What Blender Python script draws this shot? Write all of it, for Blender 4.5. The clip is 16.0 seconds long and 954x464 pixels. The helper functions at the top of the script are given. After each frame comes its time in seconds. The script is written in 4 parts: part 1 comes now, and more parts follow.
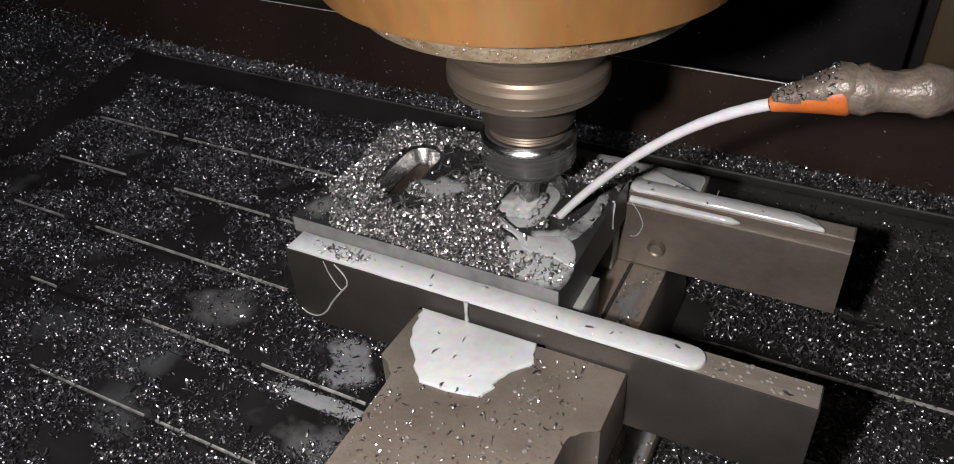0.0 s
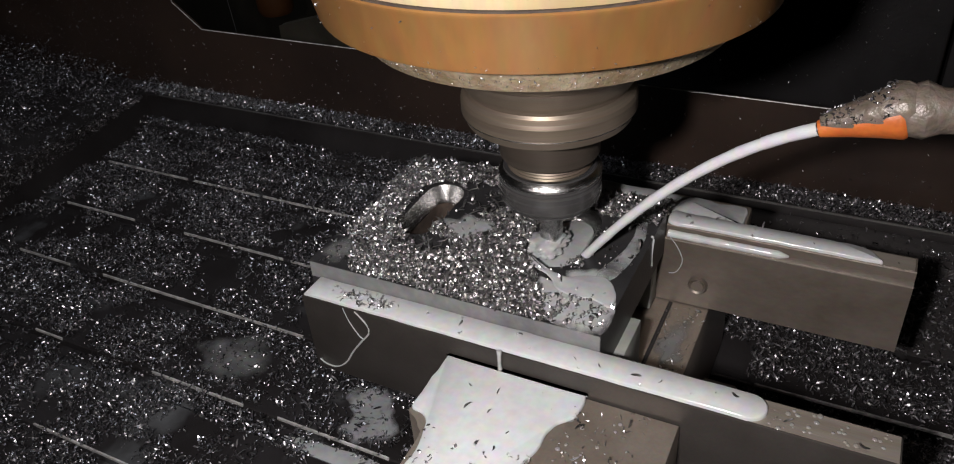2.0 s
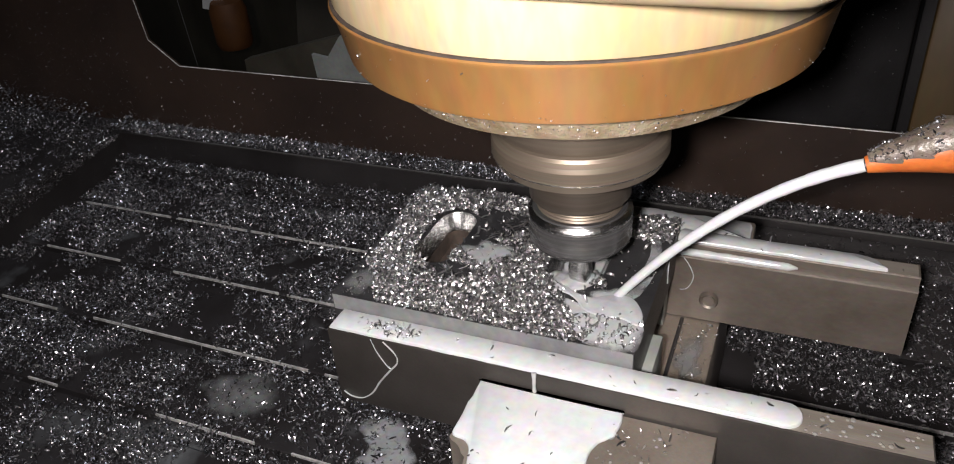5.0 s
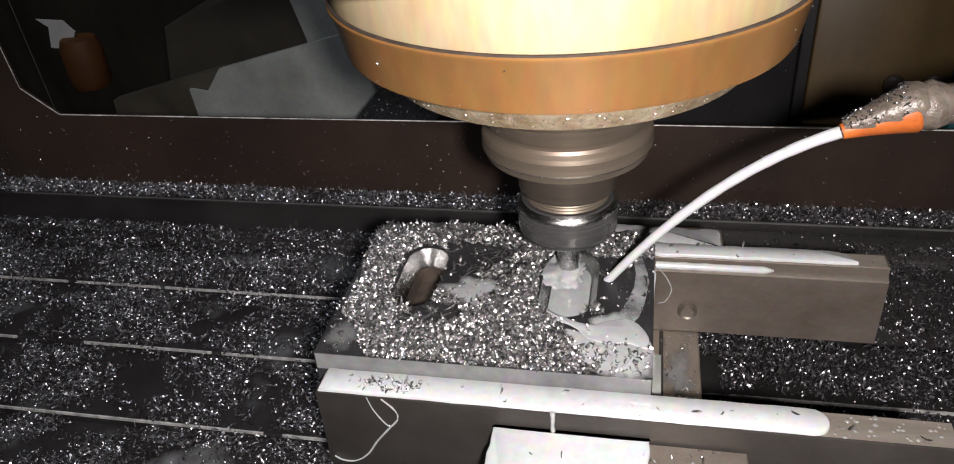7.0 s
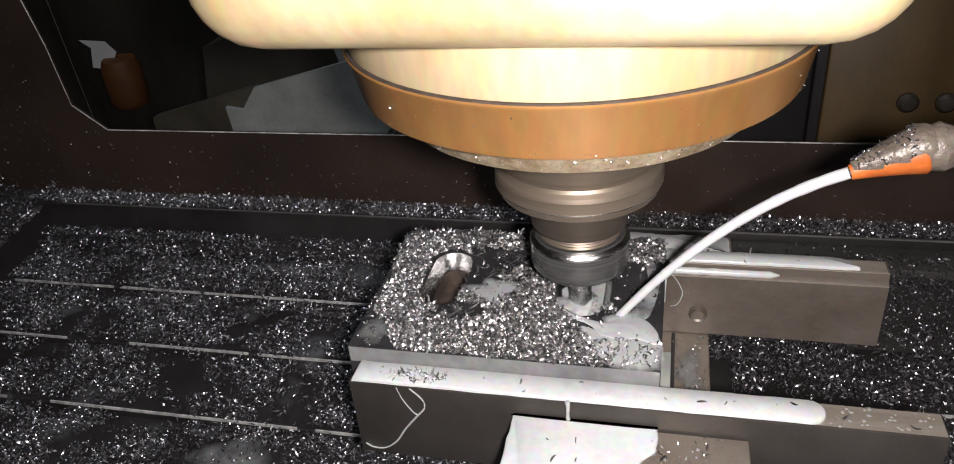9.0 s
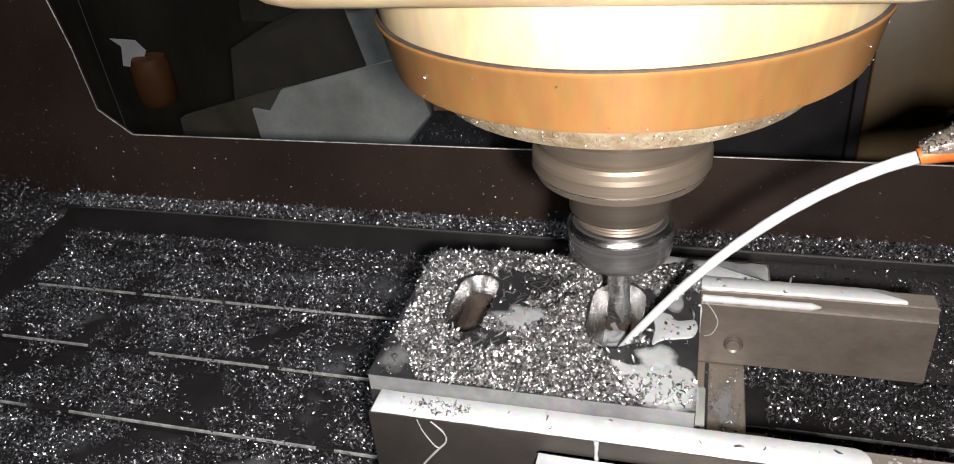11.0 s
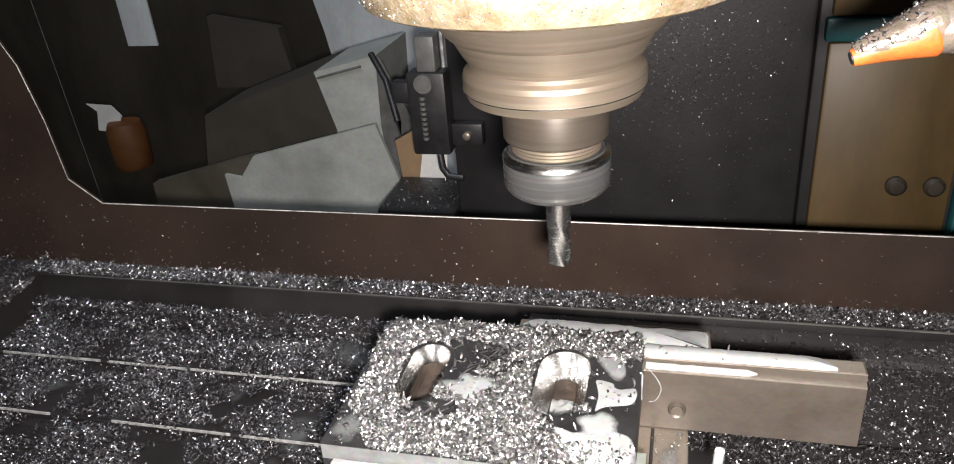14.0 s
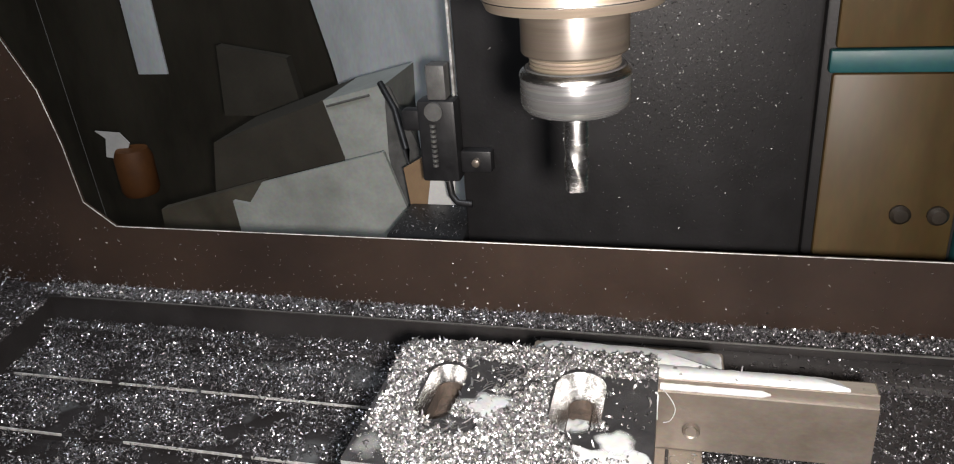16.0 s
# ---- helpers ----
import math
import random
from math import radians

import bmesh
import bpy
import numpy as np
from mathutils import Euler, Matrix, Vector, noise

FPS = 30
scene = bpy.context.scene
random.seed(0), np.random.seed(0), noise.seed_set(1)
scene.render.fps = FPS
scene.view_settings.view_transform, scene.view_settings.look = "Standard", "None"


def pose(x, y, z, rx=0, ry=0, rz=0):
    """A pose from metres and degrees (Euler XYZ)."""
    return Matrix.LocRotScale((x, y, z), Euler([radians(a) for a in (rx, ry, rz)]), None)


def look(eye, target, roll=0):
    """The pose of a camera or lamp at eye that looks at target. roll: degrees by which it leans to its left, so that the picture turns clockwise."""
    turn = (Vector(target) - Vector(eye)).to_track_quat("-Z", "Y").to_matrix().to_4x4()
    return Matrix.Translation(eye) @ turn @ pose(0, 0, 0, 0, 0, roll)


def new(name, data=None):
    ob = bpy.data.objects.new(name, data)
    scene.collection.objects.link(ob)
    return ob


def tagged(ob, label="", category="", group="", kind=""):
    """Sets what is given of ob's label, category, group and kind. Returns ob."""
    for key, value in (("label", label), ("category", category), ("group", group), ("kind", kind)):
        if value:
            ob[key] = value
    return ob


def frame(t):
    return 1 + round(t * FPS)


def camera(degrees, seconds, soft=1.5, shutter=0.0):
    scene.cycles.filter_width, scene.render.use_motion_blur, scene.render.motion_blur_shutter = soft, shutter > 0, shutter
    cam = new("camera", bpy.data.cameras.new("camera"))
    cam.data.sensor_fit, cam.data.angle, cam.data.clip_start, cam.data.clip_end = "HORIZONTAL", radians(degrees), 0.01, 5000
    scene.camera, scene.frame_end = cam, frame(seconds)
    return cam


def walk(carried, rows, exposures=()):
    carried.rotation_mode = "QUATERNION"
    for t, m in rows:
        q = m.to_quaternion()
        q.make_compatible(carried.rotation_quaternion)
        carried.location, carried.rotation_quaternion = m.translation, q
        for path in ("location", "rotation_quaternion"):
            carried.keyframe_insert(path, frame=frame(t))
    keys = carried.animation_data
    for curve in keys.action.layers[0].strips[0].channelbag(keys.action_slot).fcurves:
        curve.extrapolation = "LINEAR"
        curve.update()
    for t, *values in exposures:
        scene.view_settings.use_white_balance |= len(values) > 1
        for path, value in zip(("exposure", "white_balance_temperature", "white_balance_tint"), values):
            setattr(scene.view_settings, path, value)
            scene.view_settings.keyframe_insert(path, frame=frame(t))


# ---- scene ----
# Metres. Table top at z = 0, x along the T-slots, y away from the operator.
cam = camera(61.8, 16.0, soft=1.1)
PATH = [
    (0.0, (0.1816, -0.3566, 0.3396), (0.1434, -0.2861, 0.2798), -3.1),
    (0.5, (0.1729, -0.3503, 0.3332), (0.1333, -0.2811, 0.2730), -2.1),
    (1.0, (0.1706, -0.3459, 0.3330), (0.1297, -0.2749, 0.2757), -5.0),
    (1.5, (0.1636, -0.3448, 0.3268), (0.1205, -0.2737, 0.2714), -6.2),
    (2.0, (0.1641, -0.3413, 0.3273), (0.1238, -0.2690, 0.2712), -4.9),
    (2.5, (0.1618, -0.3405, 0.3301), (0.1214, -0.2680, 0.2743), -4.7),
    (3.0, (0.1620, -0.3439, 0.3301), (0.1212, -0.2715, 0.2746), -4.6),
    (3.5, (0.1617, -0.3454, 0.3314), (0.1214, -0.2724, 0.2762), -3.9),
    (4.0, (0.1623, -0.3546, 0.3327), (0.1222, -0.2810, 0.2781), -3.7),
    (4.2, (0.1625, -0.3580, 0.3316), (0.1226, -0.2842, 0.2773), -3.8),
    (6.3, (0.0858, -0.3529, 0.3357), (0.0648, -0.2707, 0.2828), -5.3),
    (6.5, (0.0854, -0.3513, 0.3354), (0.0658, -0.2685, 0.2829), -5.0),
    (7.0, (0.0853, -0.3535, 0.3351), (0.0653, -0.2715, 0.2816), -4.8),
    (7.5, (0.0880, -0.3554, 0.3376), (0.0688, -0.2724, 0.2850), -4.0),
    (8.0, (0.0886, -0.3644, 0.3406), (0.0679, -0.2818, 0.2881), -4.6),
    (8.5, (0.0901, -0.3721, 0.3434), (0.0694, -0.2896, 0.2910), -4.8),
    (9.0, (0.0924, -0.3791, 0.3437), (0.0692, -0.2964, 0.2924), -5.5),
    (9.2, (0.0940, -0.3773, 0.3485), (0.0684, -0.2953, 0.2974), -5.9),
    (11.3, (0.0870, -0.3606, 0.3466), (0.0608, -0.2789, 0.2954), -5.5),
    (11.5, (0.0882, -0.3622, 0.3482), (0.0623, -0.2800, 0.2973), -5.3),
    (12.0, (0.0936, -0.3664, 0.3513), (0.0677, -0.2839, 0.3011), -5.4),
    (12.5, (0.0978, -0.3712, 0.3531), (0.0726, -0.2876, 0.3044), -5.1),
    (13.0, (0.0995, -0.3715, 0.3539), (0.0743, -0.2878, 0.3054), -5.2),
    (13.5, (0.0985, -0.3700, 0.3575), (0.0732, -0.2857, 0.3100), -5.3),
    (14.0, (0.1050, -0.3688, 0.3607), (0.0809, -0.2829, 0.3155), -4.7),
    (14.5, (0.1050, -0.3754, 0.3595), (0.0816, -0.2873, 0.3183), -4.2),
    (15.0, (0.1046, -0.3805, 0.3642), (0.0810, -0.2918, 0.3244), -4.2),
    (15.5, (0.1038, -0.3804, 0.3631), (0.0799, -0.2918, 0.3233), -4.2),
    (16.0, (0.0977, -0.3799, 0.3600), (0.0736, -0.2922, 0.3183), -4.2),
]
EXPOSURES = [(0.0, -0.8), (0.5, -1.2), (1.0, -1.3), (1.5, -1.0), (2.0, -1.0), (2.5, -0.65), (3.5, -0.45), (4.2, -0.5), (6.3, -0.3), (9.2, -0.35), (11.3, 0.15), (12.0, 0.3), (12.5, 0.52), (13.0, 0.6), (14.0, 0.8), (14.5, 0.7), (16.0, 0.75)]
walk(cam, [(t, look(e, g, r)) for t, e, g, r in PATH], [(t, stops, 6480 if t < 13 else 6600, 16 if t < 10 else 13) for t, stops in EXPOSURES])

# ---- light: the little lamp beside the lens, and an added fill for the dim hall ----
world = bpy.data.worlds.new("hall")
scene.world = world
world.use_nodes = True
world.node_tree.nodes["Background"].inputs[0].default_value = (0.9, 0.95, 1.0, 1)
world.node_tree.nodes["Background"].inputs[1].default_value = 0.02


def area_lamp(name, eye, target, size, watts, colour):
    data = bpy.data.lights.new(name, "AREA")
    data.shape, data.size, data.energy, data.color = "DISK", size, watts, colour
    ob = new(name, data)
    ob.matrix_world = look(eye, target)
    return ob


area_lamp("hand_lamp", (0.121, -0.396, 0.354), (0.07, 0.10, 0.10), 0.020, 4.1, (1.0, 0.95, 0.90))
# unseen fill lamp, added to lift the background and soften shadows
area_lamp("hall_fill", (-0.45, -0.5, 2.3), (-0.3, 0.3, 0.0), 0.9, 17.0, (0.86, 0.93, 1.0))

# ---- materials ----
def material(name, base, rough=0.5, metal=0.0, second=None, scale=40.0, spread=0.5, bump=0.2, fine=600.0, island=0.0, coat=0.0, streak=(1, 1, 1), rough_var=0.12):
    """Base colour with stains of a second colour, fine grain and relief."""
    m = bpy.data.materials.new(name)
    m.use_nodes = True
    n, l = m.node_tree.nodes, m.node_tree.links
    b = n["Principled BSDF"]
    b.inputs["Metallic"].default_value = metal
    b.inputs["Coat Weight"].default_value = coat
    b.inputs["Coat Roughness"].default_value = 0.12
    co = n.new("ShaderNodeTexCoord")
    mp = n.new("ShaderNodeMapping")
    mp.inputs["Scale"].default_value = streak
    l.new(co.outputs["Object"], mp.inputs["Vector"])
    big, small = n.new("ShaderNodeTexNoise"), n.new("ShaderNodeTexNoise")
    big.inputs["Scale"].default_value, big.inputs["Detail"].default_value, big.inputs["Roughness"].default_value = scale, 6, 0.62
    small.inputs["Scale"].default_value, small.inputs["Detail"].default_value = fine, 3
    for t in (big, small):
        l.new(mp.outputs[0], t.inputs["Vector"])
    ramp = n.new("ShaderNodeValToRGB")
    ramp.color_ramp.elements[0].position, ramp.color_ramp.elements[1].position = 0.5 - 0.18 * spread - 0.02, 0.5 + 0.28 * spread
    second = second or tuple(c * 0.6 for c in base)
    ramp.color_ramp.elements[0].color, ramp.color_ramp.elements[1].color = (*second, 1), (*base, 1)
    l.new(big.outputs["Fac"], ramp.inputs["Fac"])
    mul = n.new("ShaderNodeMix")
    mul.data_type, mul.blend_type = "RGBA", "MULTIPLY"
    mul.inputs["Factor"].default_value = 0.35
    l.new(ramp.outputs["Color"], mul.inputs["A"])
    l.new(small.outputs["Color"], mul.inputs["B"])
    out = mul.outputs["Result"]
    if island:
        g = n.new("ShaderNodeNewGeometry")
        hs = n.new("ShaderNodeHueSaturation")
        mr = n.new("ShaderNodeMapRange")
        mr.inputs["To Min"].default_value, mr.inputs["To Max"].default_value = 1 - island, 1 + island
        l.new(g.outputs["Random Per Island"], mr.inputs["Value"])
        l.new(mr.outputs["Result"], hs.inputs["Value"])
        l.new(out, hs.inputs["Color"])
        out = hs.outputs["Color"]
    l.new(out, b.inputs["Base Color"])
    rr = n.new("ShaderNodeMapRange")
    rr.inputs["To Min"].default_value, rr.inputs["To Max"].default_value = max(0.02, rough - rough_var), min(1, rough + rough_var)
    l.new(big.outputs["Fac"], rr.inputs["Value"])
    l.new(rr.outputs["Result"], b.inputs["Roughness"])
    if bump:
        bp = n.new("ShaderNodeBump")
        bp.inputs["Strength"].default_value, bp.inputs["Distance"].default_value = bump, 0.0006
        l.new(small.outputs["Fac"], bp.inputs["Height"])
        l.new(bp.outputs["Normal"], b.inputs["Normal"])
    return m


def wet_table_material():
    """Oily steel with islands of dried milky coolant."""
    m = material("wet_table_steel", (0.05, 0.048, 0.051), 0.36, 0.25, (0.020, 0.017, 0.016), 14, 1.0, 0.25, 900)
    n, l = m.node_tree.nodes, m.node_tree.links
    b = n["Principled BSDF"]
    old = b.inputs["Base Color"].links[0].from_socket
    co, no, ramp, mix = n.new("ShaderNodeTexCoord"), n.new("ShaderNodeTexNoise"), n.new("ShaderNodeValToRGB"), n.new("ShaderNodeMix")
    no.inputs["Scale"].default_value, no.inputs["Detail"].default_value = 17, 4
    ramp.color_ramp.elements[0].position, ramp.color_ramp.elements[1].position = 0.56, 0.70
    l.new(co.outputs["Object"], no.inputs["Vector"])
    l.new(no.outputs["Fac"], ramp.inputs["Fac"])
    mix.data_type = "RGBA"
    mix.inputs["B"].default_value = (0.13, 0.138, 0.142, 1)
    l.new(ramp.outputs["Color"], mix.inputs["Factor"])
    l.new(old, mix.inputs["A"])
    l.new(mix.outputs["Result"], b.inputs["Base Color"])
    return m


TABLE = wet_table_material()
EDGE = material("worn_bright_edge", (0.86, 0.86, 0.83), 0.4, 0.15, (0.30, 0.30, 0.29), 120, 0.7, 0.3)
GREYDARK = material("smooth_wet_casting", (0.075, 0.072, 0.072), 0.3, 0.1, (0.045, 0.042, 0.042), 14, 1.0, 0.15, 500)
RIM = material("oily_dark_casting", (0.045, 0.042, 0.042), 0.4, 0.1, (0.022, 0.02, 0.02), 18, 1.0, 0.3, 500)
GUARD = material("brown_painted_sheet", (0.056, 0.035, 0.025), 0.38, 0.0, (0.024, 0.017, 0.0145), 9, 1.1, 0.15, 300)
STEEL = material("ground_vise_steel", (0.39, 0.355, 0.305), 0.42, 0.55, (0.22, 0.18, 0.145), 24, 1.0, 0.15, 700)
LIT_GROUND = material("lit_ground_steel", (0.52, 0.48, 0.42), 0.34, 0.55, (0.36, 0.32, 0.27), 40, 0.9, 0.15, 800, streak=(0.3, 3, 1))
BAR = material("blued_jaw_steel", (0.092, 0.084, 0.077), 0.40, 0.5, (0.052, 0.046, 0.041), 22, 0.9, 0.12, 800)
JAWSTEEL = material("grimy_brown_bar_steel", (0.27, 0.243, 0.212), 0.45, 0.5, (0.13, 0.105, 0.085), 26, 1.1, 0.25, 500, streak=(0.6, 1, 1))
PLATE = material("black_scale_plate", (0.055, 0.055, 0.057), 0.42, 0.3, (0.03, 0.03, 0.032), 45, 0.7, 0.3, 900)
BRIGHT = material("freshly_cut_steel", (0.80, 0.80, 0.79), 0.24, 1.0, (0.62, 0.62, 0.62), 160, 0.6, 0.25, 900, streak=(1, 1, 6))
RUST = material("rough_slot_floor", (0.075, 0.052, 0.038), 0.8, 0.0, (0.035, 0.026, 0.02), 150, 0.7, 0.8)
COOLANT = material("milky_coolant", (0.64, 0.665, 0.67), 0.14, 0.0, (0.53, 0.56, 0.565), 45, 1.0, 0.05, 250, rough_var=0.05)
MILK = material("half_clear_coolant", (0.56, 0.575, 0.585), 0.13, 0.0, (0.40, 0.42, 0.43), 70, 1.1, 0.12, 300)
THIN = material("thin_milky_film", (0.50, 0.52, 0.52), 0.16, 0.0, (0.36, 0.38, 0.38), 55, 1.0, 0.1, 250)
WETGREY = material("wet_grey_film", (0.29, 0.295, 0.295), 0.2, 0.0, (0.14, 0.145, 0.147), 45, 1.0, 0.1, 250)
CHIP = material("loose_steel_chip", (0.74, 0.735, 0.735), 0.38, 0.94, (0.42, 0.42, 0.42), 300, 0.6, 0.0, island=0.7)
CHIP_DARK = material("oily_steel_chip", (0.45, 0.45, 0.47), 0.29, 0.85, (0.22, 0.22, 0.23), 300, 0.6, 0.0, island=0.85)


def film_material(name, base, second, most, clear=0.90, full=1.65):
    """A thin film of coolant that clears towards its rim."""
    m = material(name, base, 0.16, 0.0, second, 60, 1.0, 0.08, 250)
    n, l = m.node_tree.nodes, m.node_tree.links
    at, co, no = n.new("ShaderNodeAttribute"), n.new("ShaderNodeTexCoord"), n.new("ShaderNodeTexNoise")
    at.attribute_name = "depth"
    no.inputs["Scale"].default_value, no.inputs["Detail"].default_value = 100, 6
    l.new(co.outputs["Object"], no.inputs["Vector"])
    add, mr = n.new("ShaderNodeMath"), n.new("ShaderNodeMapRange")
    add.operation = "MULTIPLY_ADD"
    add.inputs[1].default_value = 1.3
    l.new(no.outputs["Fac"], add.inputs[0])
    l.new(at.outputs["Fac"], add.inputs[2])
    mr.inputs["From Min"].default_value, mr.inputs["From Max"].default_value = clear, full
    mr.inputs["To Max"].default_value = most
    l.new(add.outputs[0], mr.inputs["Value"])
    l.new(mr.outputs["Result"], n["Principled BSDF"].inputs["Alpha"])
    return m


SMEAR = film_material("clearing_milky_smear", (0.26, 0.27, 0.27), (0.16, 0.165, 0.165), 0.8)
WASH = film_material("clearing_milk_wash", (0.62, 0.645, 0.65), (0.46, 0.485, 0.49), 0.78, 0.76, 1.35)
AMBER = material("amber_oily_paint", (0.31, 0.158, 0.052), 0.33, 0.0, (0.18, 0.085, 0.027), 25, 1.0, 0.12, 260, streak=(1, 1, 0.25))
CREAM = material("cream_machine_paint", (0.55, 0.455, 0.285), 0.42, 0.0, (0.42, 0.32, 0.175), 22, 0.5, 0.08, 260, streak=(1, 1, 0.3))
GRIME = material("chip_crusted_rim", (0.42, 0.36, 0.26), 0.5, 0.3, (0.22, 0.16, 0.09), 120, 0.8, 0.9, 500)
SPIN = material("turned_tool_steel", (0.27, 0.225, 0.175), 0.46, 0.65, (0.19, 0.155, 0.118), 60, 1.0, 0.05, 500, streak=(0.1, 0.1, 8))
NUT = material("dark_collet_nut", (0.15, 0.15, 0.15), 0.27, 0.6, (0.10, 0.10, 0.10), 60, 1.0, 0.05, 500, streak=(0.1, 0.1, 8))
NECK = material("dark_reflection_steel", (0.085, 0.070, 0.056), 0.42, 0.4, (0.055, 0.045, 0.036), 60, 1.0, 0.05, 500, streak=(0.1, 0.1, 8))
DROP = material("splashed_droplet", (0.30, 0.29, 0.275), 0.08, 0.0, (0.20, 0.19, 0.18), 90, 1.0, 0.0, 250)
DIMORANGE = material("dusty_orange_plastic", (0.19, 0.066, 0.008), 0.7, 0.0, (0.08, 0.027, 0.005), 12, 1.0, 0.2)
ORANGE = material("orange_plastic", (0.62, 0.17, 0.03), 0.45, 0.0, (0.40, 0.09, 0.02), 120, 0.8, 0.2)
TAPE = material("grimy_wrapped_tape", (0.225, 0.188, 0.155), 0.40, 0.1, (0.095, 0.077, 0.063), 90, 0.9, 0.9, 420)
COLUMN = material("sooty_machine_column", (0.028, 0.027, 0.029), 0.52, 0.1, (0.015, 0.0145, 0.015), 12, 1.0, 0.3, 300)
TAN = material("tan_cabinet_paint", (0.138, 0.088, 0.031), 0.45, 0.0, (0.052, 0.033, 0.012), 9, 1.0, 0.08, 200, streak=(1, 1, 0.35))
TEAL = material("teal_cabinet_paint", (0.02, 0.13, 0.14), 0.45, 0.0, (0.012, 0.08, 0.09), 20, 1.0, 0.1, 200)
KNOB = material("dark_knob", (0.05, 0.04, 0.03), 0.5)
PANEL = material("pale_green_grey_panel", (0.50, 0.53, 0.50), 0.55, 0.0, (0.26, 0.275, 0.255), 11, 1.0, 0.1, 200)
BLUEGREY = material("blue_grey_wall_paint", (0.62, 0.67, 0.70), 0.6, 0.0, (0.36, 0.39, 0.40), 8, 1.0, 0.1, 200, streak=(1, 1, 0.4))
DARKWALL = material("dim_shop_wall", (0.085, 0.074, 0.052), 0.6, 0.0, (0.026, 0.022, 0.015), 4, 1.0, 0.1, 120, streak=(1, 1, 0.4))
PAPER = material("white_paper", (0.75, 0.75, 0.73), 0.7, 0.0, (0.62, 0.62, 0.60), 30, 0.8, 0.05)
CARD = material("brown_card", (0.30, 0.20, 0.11), 0.7, 0.0, (0.22, 0.14, 0.08), 30, 0.8, 0.1)
# darker colour that holds the shade on the leaning sheet's end
SHEET_SHADE = material("shaded_sheet_olive", (0.105, 0.094, 0.070), 0.6, 0.0, (0.050, 0.044, 0.032), 12, 1.0, 0.1, 200)
# dimness put into the colour, for the box's shaded half and a faint reflection
DIM = material("shade_and_reflection_olive", (0.058, 0.052, 0.039), 0.65, 0.0, (0.032, 0.028, 0.021), 10, 1.0, 0.1, 200)
MILKFILM = film_material("milky_film_on_plate", (0.60, 0.625, 0.63), (0.44, 0.46, 0.465), 0.85, 0.55, 0.95)
DRYMILK = film_material("drying_milk_on_steel", (0.40, 0.41, 0.42), (0.26, 0.27, 0.275), 0.92, 0.72, 1.15)
BLACK = material("black_plastic", (0.025, 0.025, 0.027), 0.45, 0.0, (0.014, 0.014, 0.015), 60, 0.8, 0.2)
GREYCAST = material("grey_switch_casting", (0.20, 0.20, 0.195), 0.5, 0.3, (0.12, 0.12, 0.115), 60, 0.8, 0.3)
FLOOR = material("oily_shop_floor", (0.09, 0.085, 0.08), 0.6, 0.0, (0.05, 0.047, 0.045), 5, 1.0, 0.2, 90)


# ---- building blocks ----
def empty(name, place=(0, 0, 0)):
    ob = new(name)
    ob.empty_display_size = 0.02
    ob.location = place
    return ob


def link(name, me, mat, parent=None, label="", smooth=None):
    me.materials.append(mat)
    if smooth is not None:
        me.polygons.foreach_set("use_smooth", [True] * len(me.polygons))
        me.set_sharp_from_angle(angle=radians(smooth))
    ob = new(name, me)
    if parent:
        ob.parent = parent
    if label:
        ob["label"] = label
    return ob


def part(name, bm, mat, parent=None, label="", smooth=35):
    bmesh.ops.recalc_face_normals(bm, faces=bm.faces)
    me = bpy.data.meshes.new(name)
    bm.to_mesh(me)
    bm.free()
    return link(name, me, mat, parent, label, smooth)


def box(x0, x1, y0, y1, z0, z1, bevel=0.0, segments=2):
    bm = bmesh.new()
    bmesh.ops.create_cube(bm, size=1)
    for v in bm.verts:
        v.co = Vector((x0 if v.co.x < 0 else x1, y0 if v.co.y < 0 else y1, z0 if v.co.z < 0 else z1))
    if bevel:
        bmesh.ops.bevel(bm, geom=list(bm.edges), offset=bevel, segments=segments, affect="EDGES", profile=0.5)
    return bm


def prism(points, z0, z1, bevel=0.0, segments=2, upper_only=True):
    """A plan outline raised from z0 to z1."""
    bm = bmesh.new()
    low = [bm.verts.new((x, y, z0)) for x, y in points]
    high = [bm.verts.new((x, y, z1)) for x, y in points]
    n = len(points)
    bm.faces.new(low[::-1])
    top = bm.faces.new(high)
    for i in range(n):
        bm.faces.new((low[i], low[(i + 1) % n], high[(i + 1) % n], high[i]))
    if bevel:
        bmesh.ops.bevel(bm, geom=list(top.edges), offset=bevel, segments=segments, affect="EDGES", profile=0.5)
    return bm


def turned(profile, steps=96):
    """A solid turned about z from (radius, height) pairs."""
    bm = bmesh.new()
    rings = []
    for r, z in profile:
        if r < 1e-6:
            rings.append([bm.verts.new((0, 0, z))])
        else:
            rings.append([bm.verts.new((r * math.cos(2 * math.pi * i / steps), r * math.sin(2 * math.pi * i / steps), z)) for i in range(steps)])
    for a, b in zip(rings, rings[1:]):
        for i in range(steps):
            j = (i + 1) % steps
            if len(a) == 1:
                bm.faces.new((a[0], b[j], b[i]))
            elif len(b) == 1:
                bm.faces.new((a[i], a[j], b[0]))
            else:
                bm.faces.new((a[i], a[j], b[j], b[i]))
    return bm


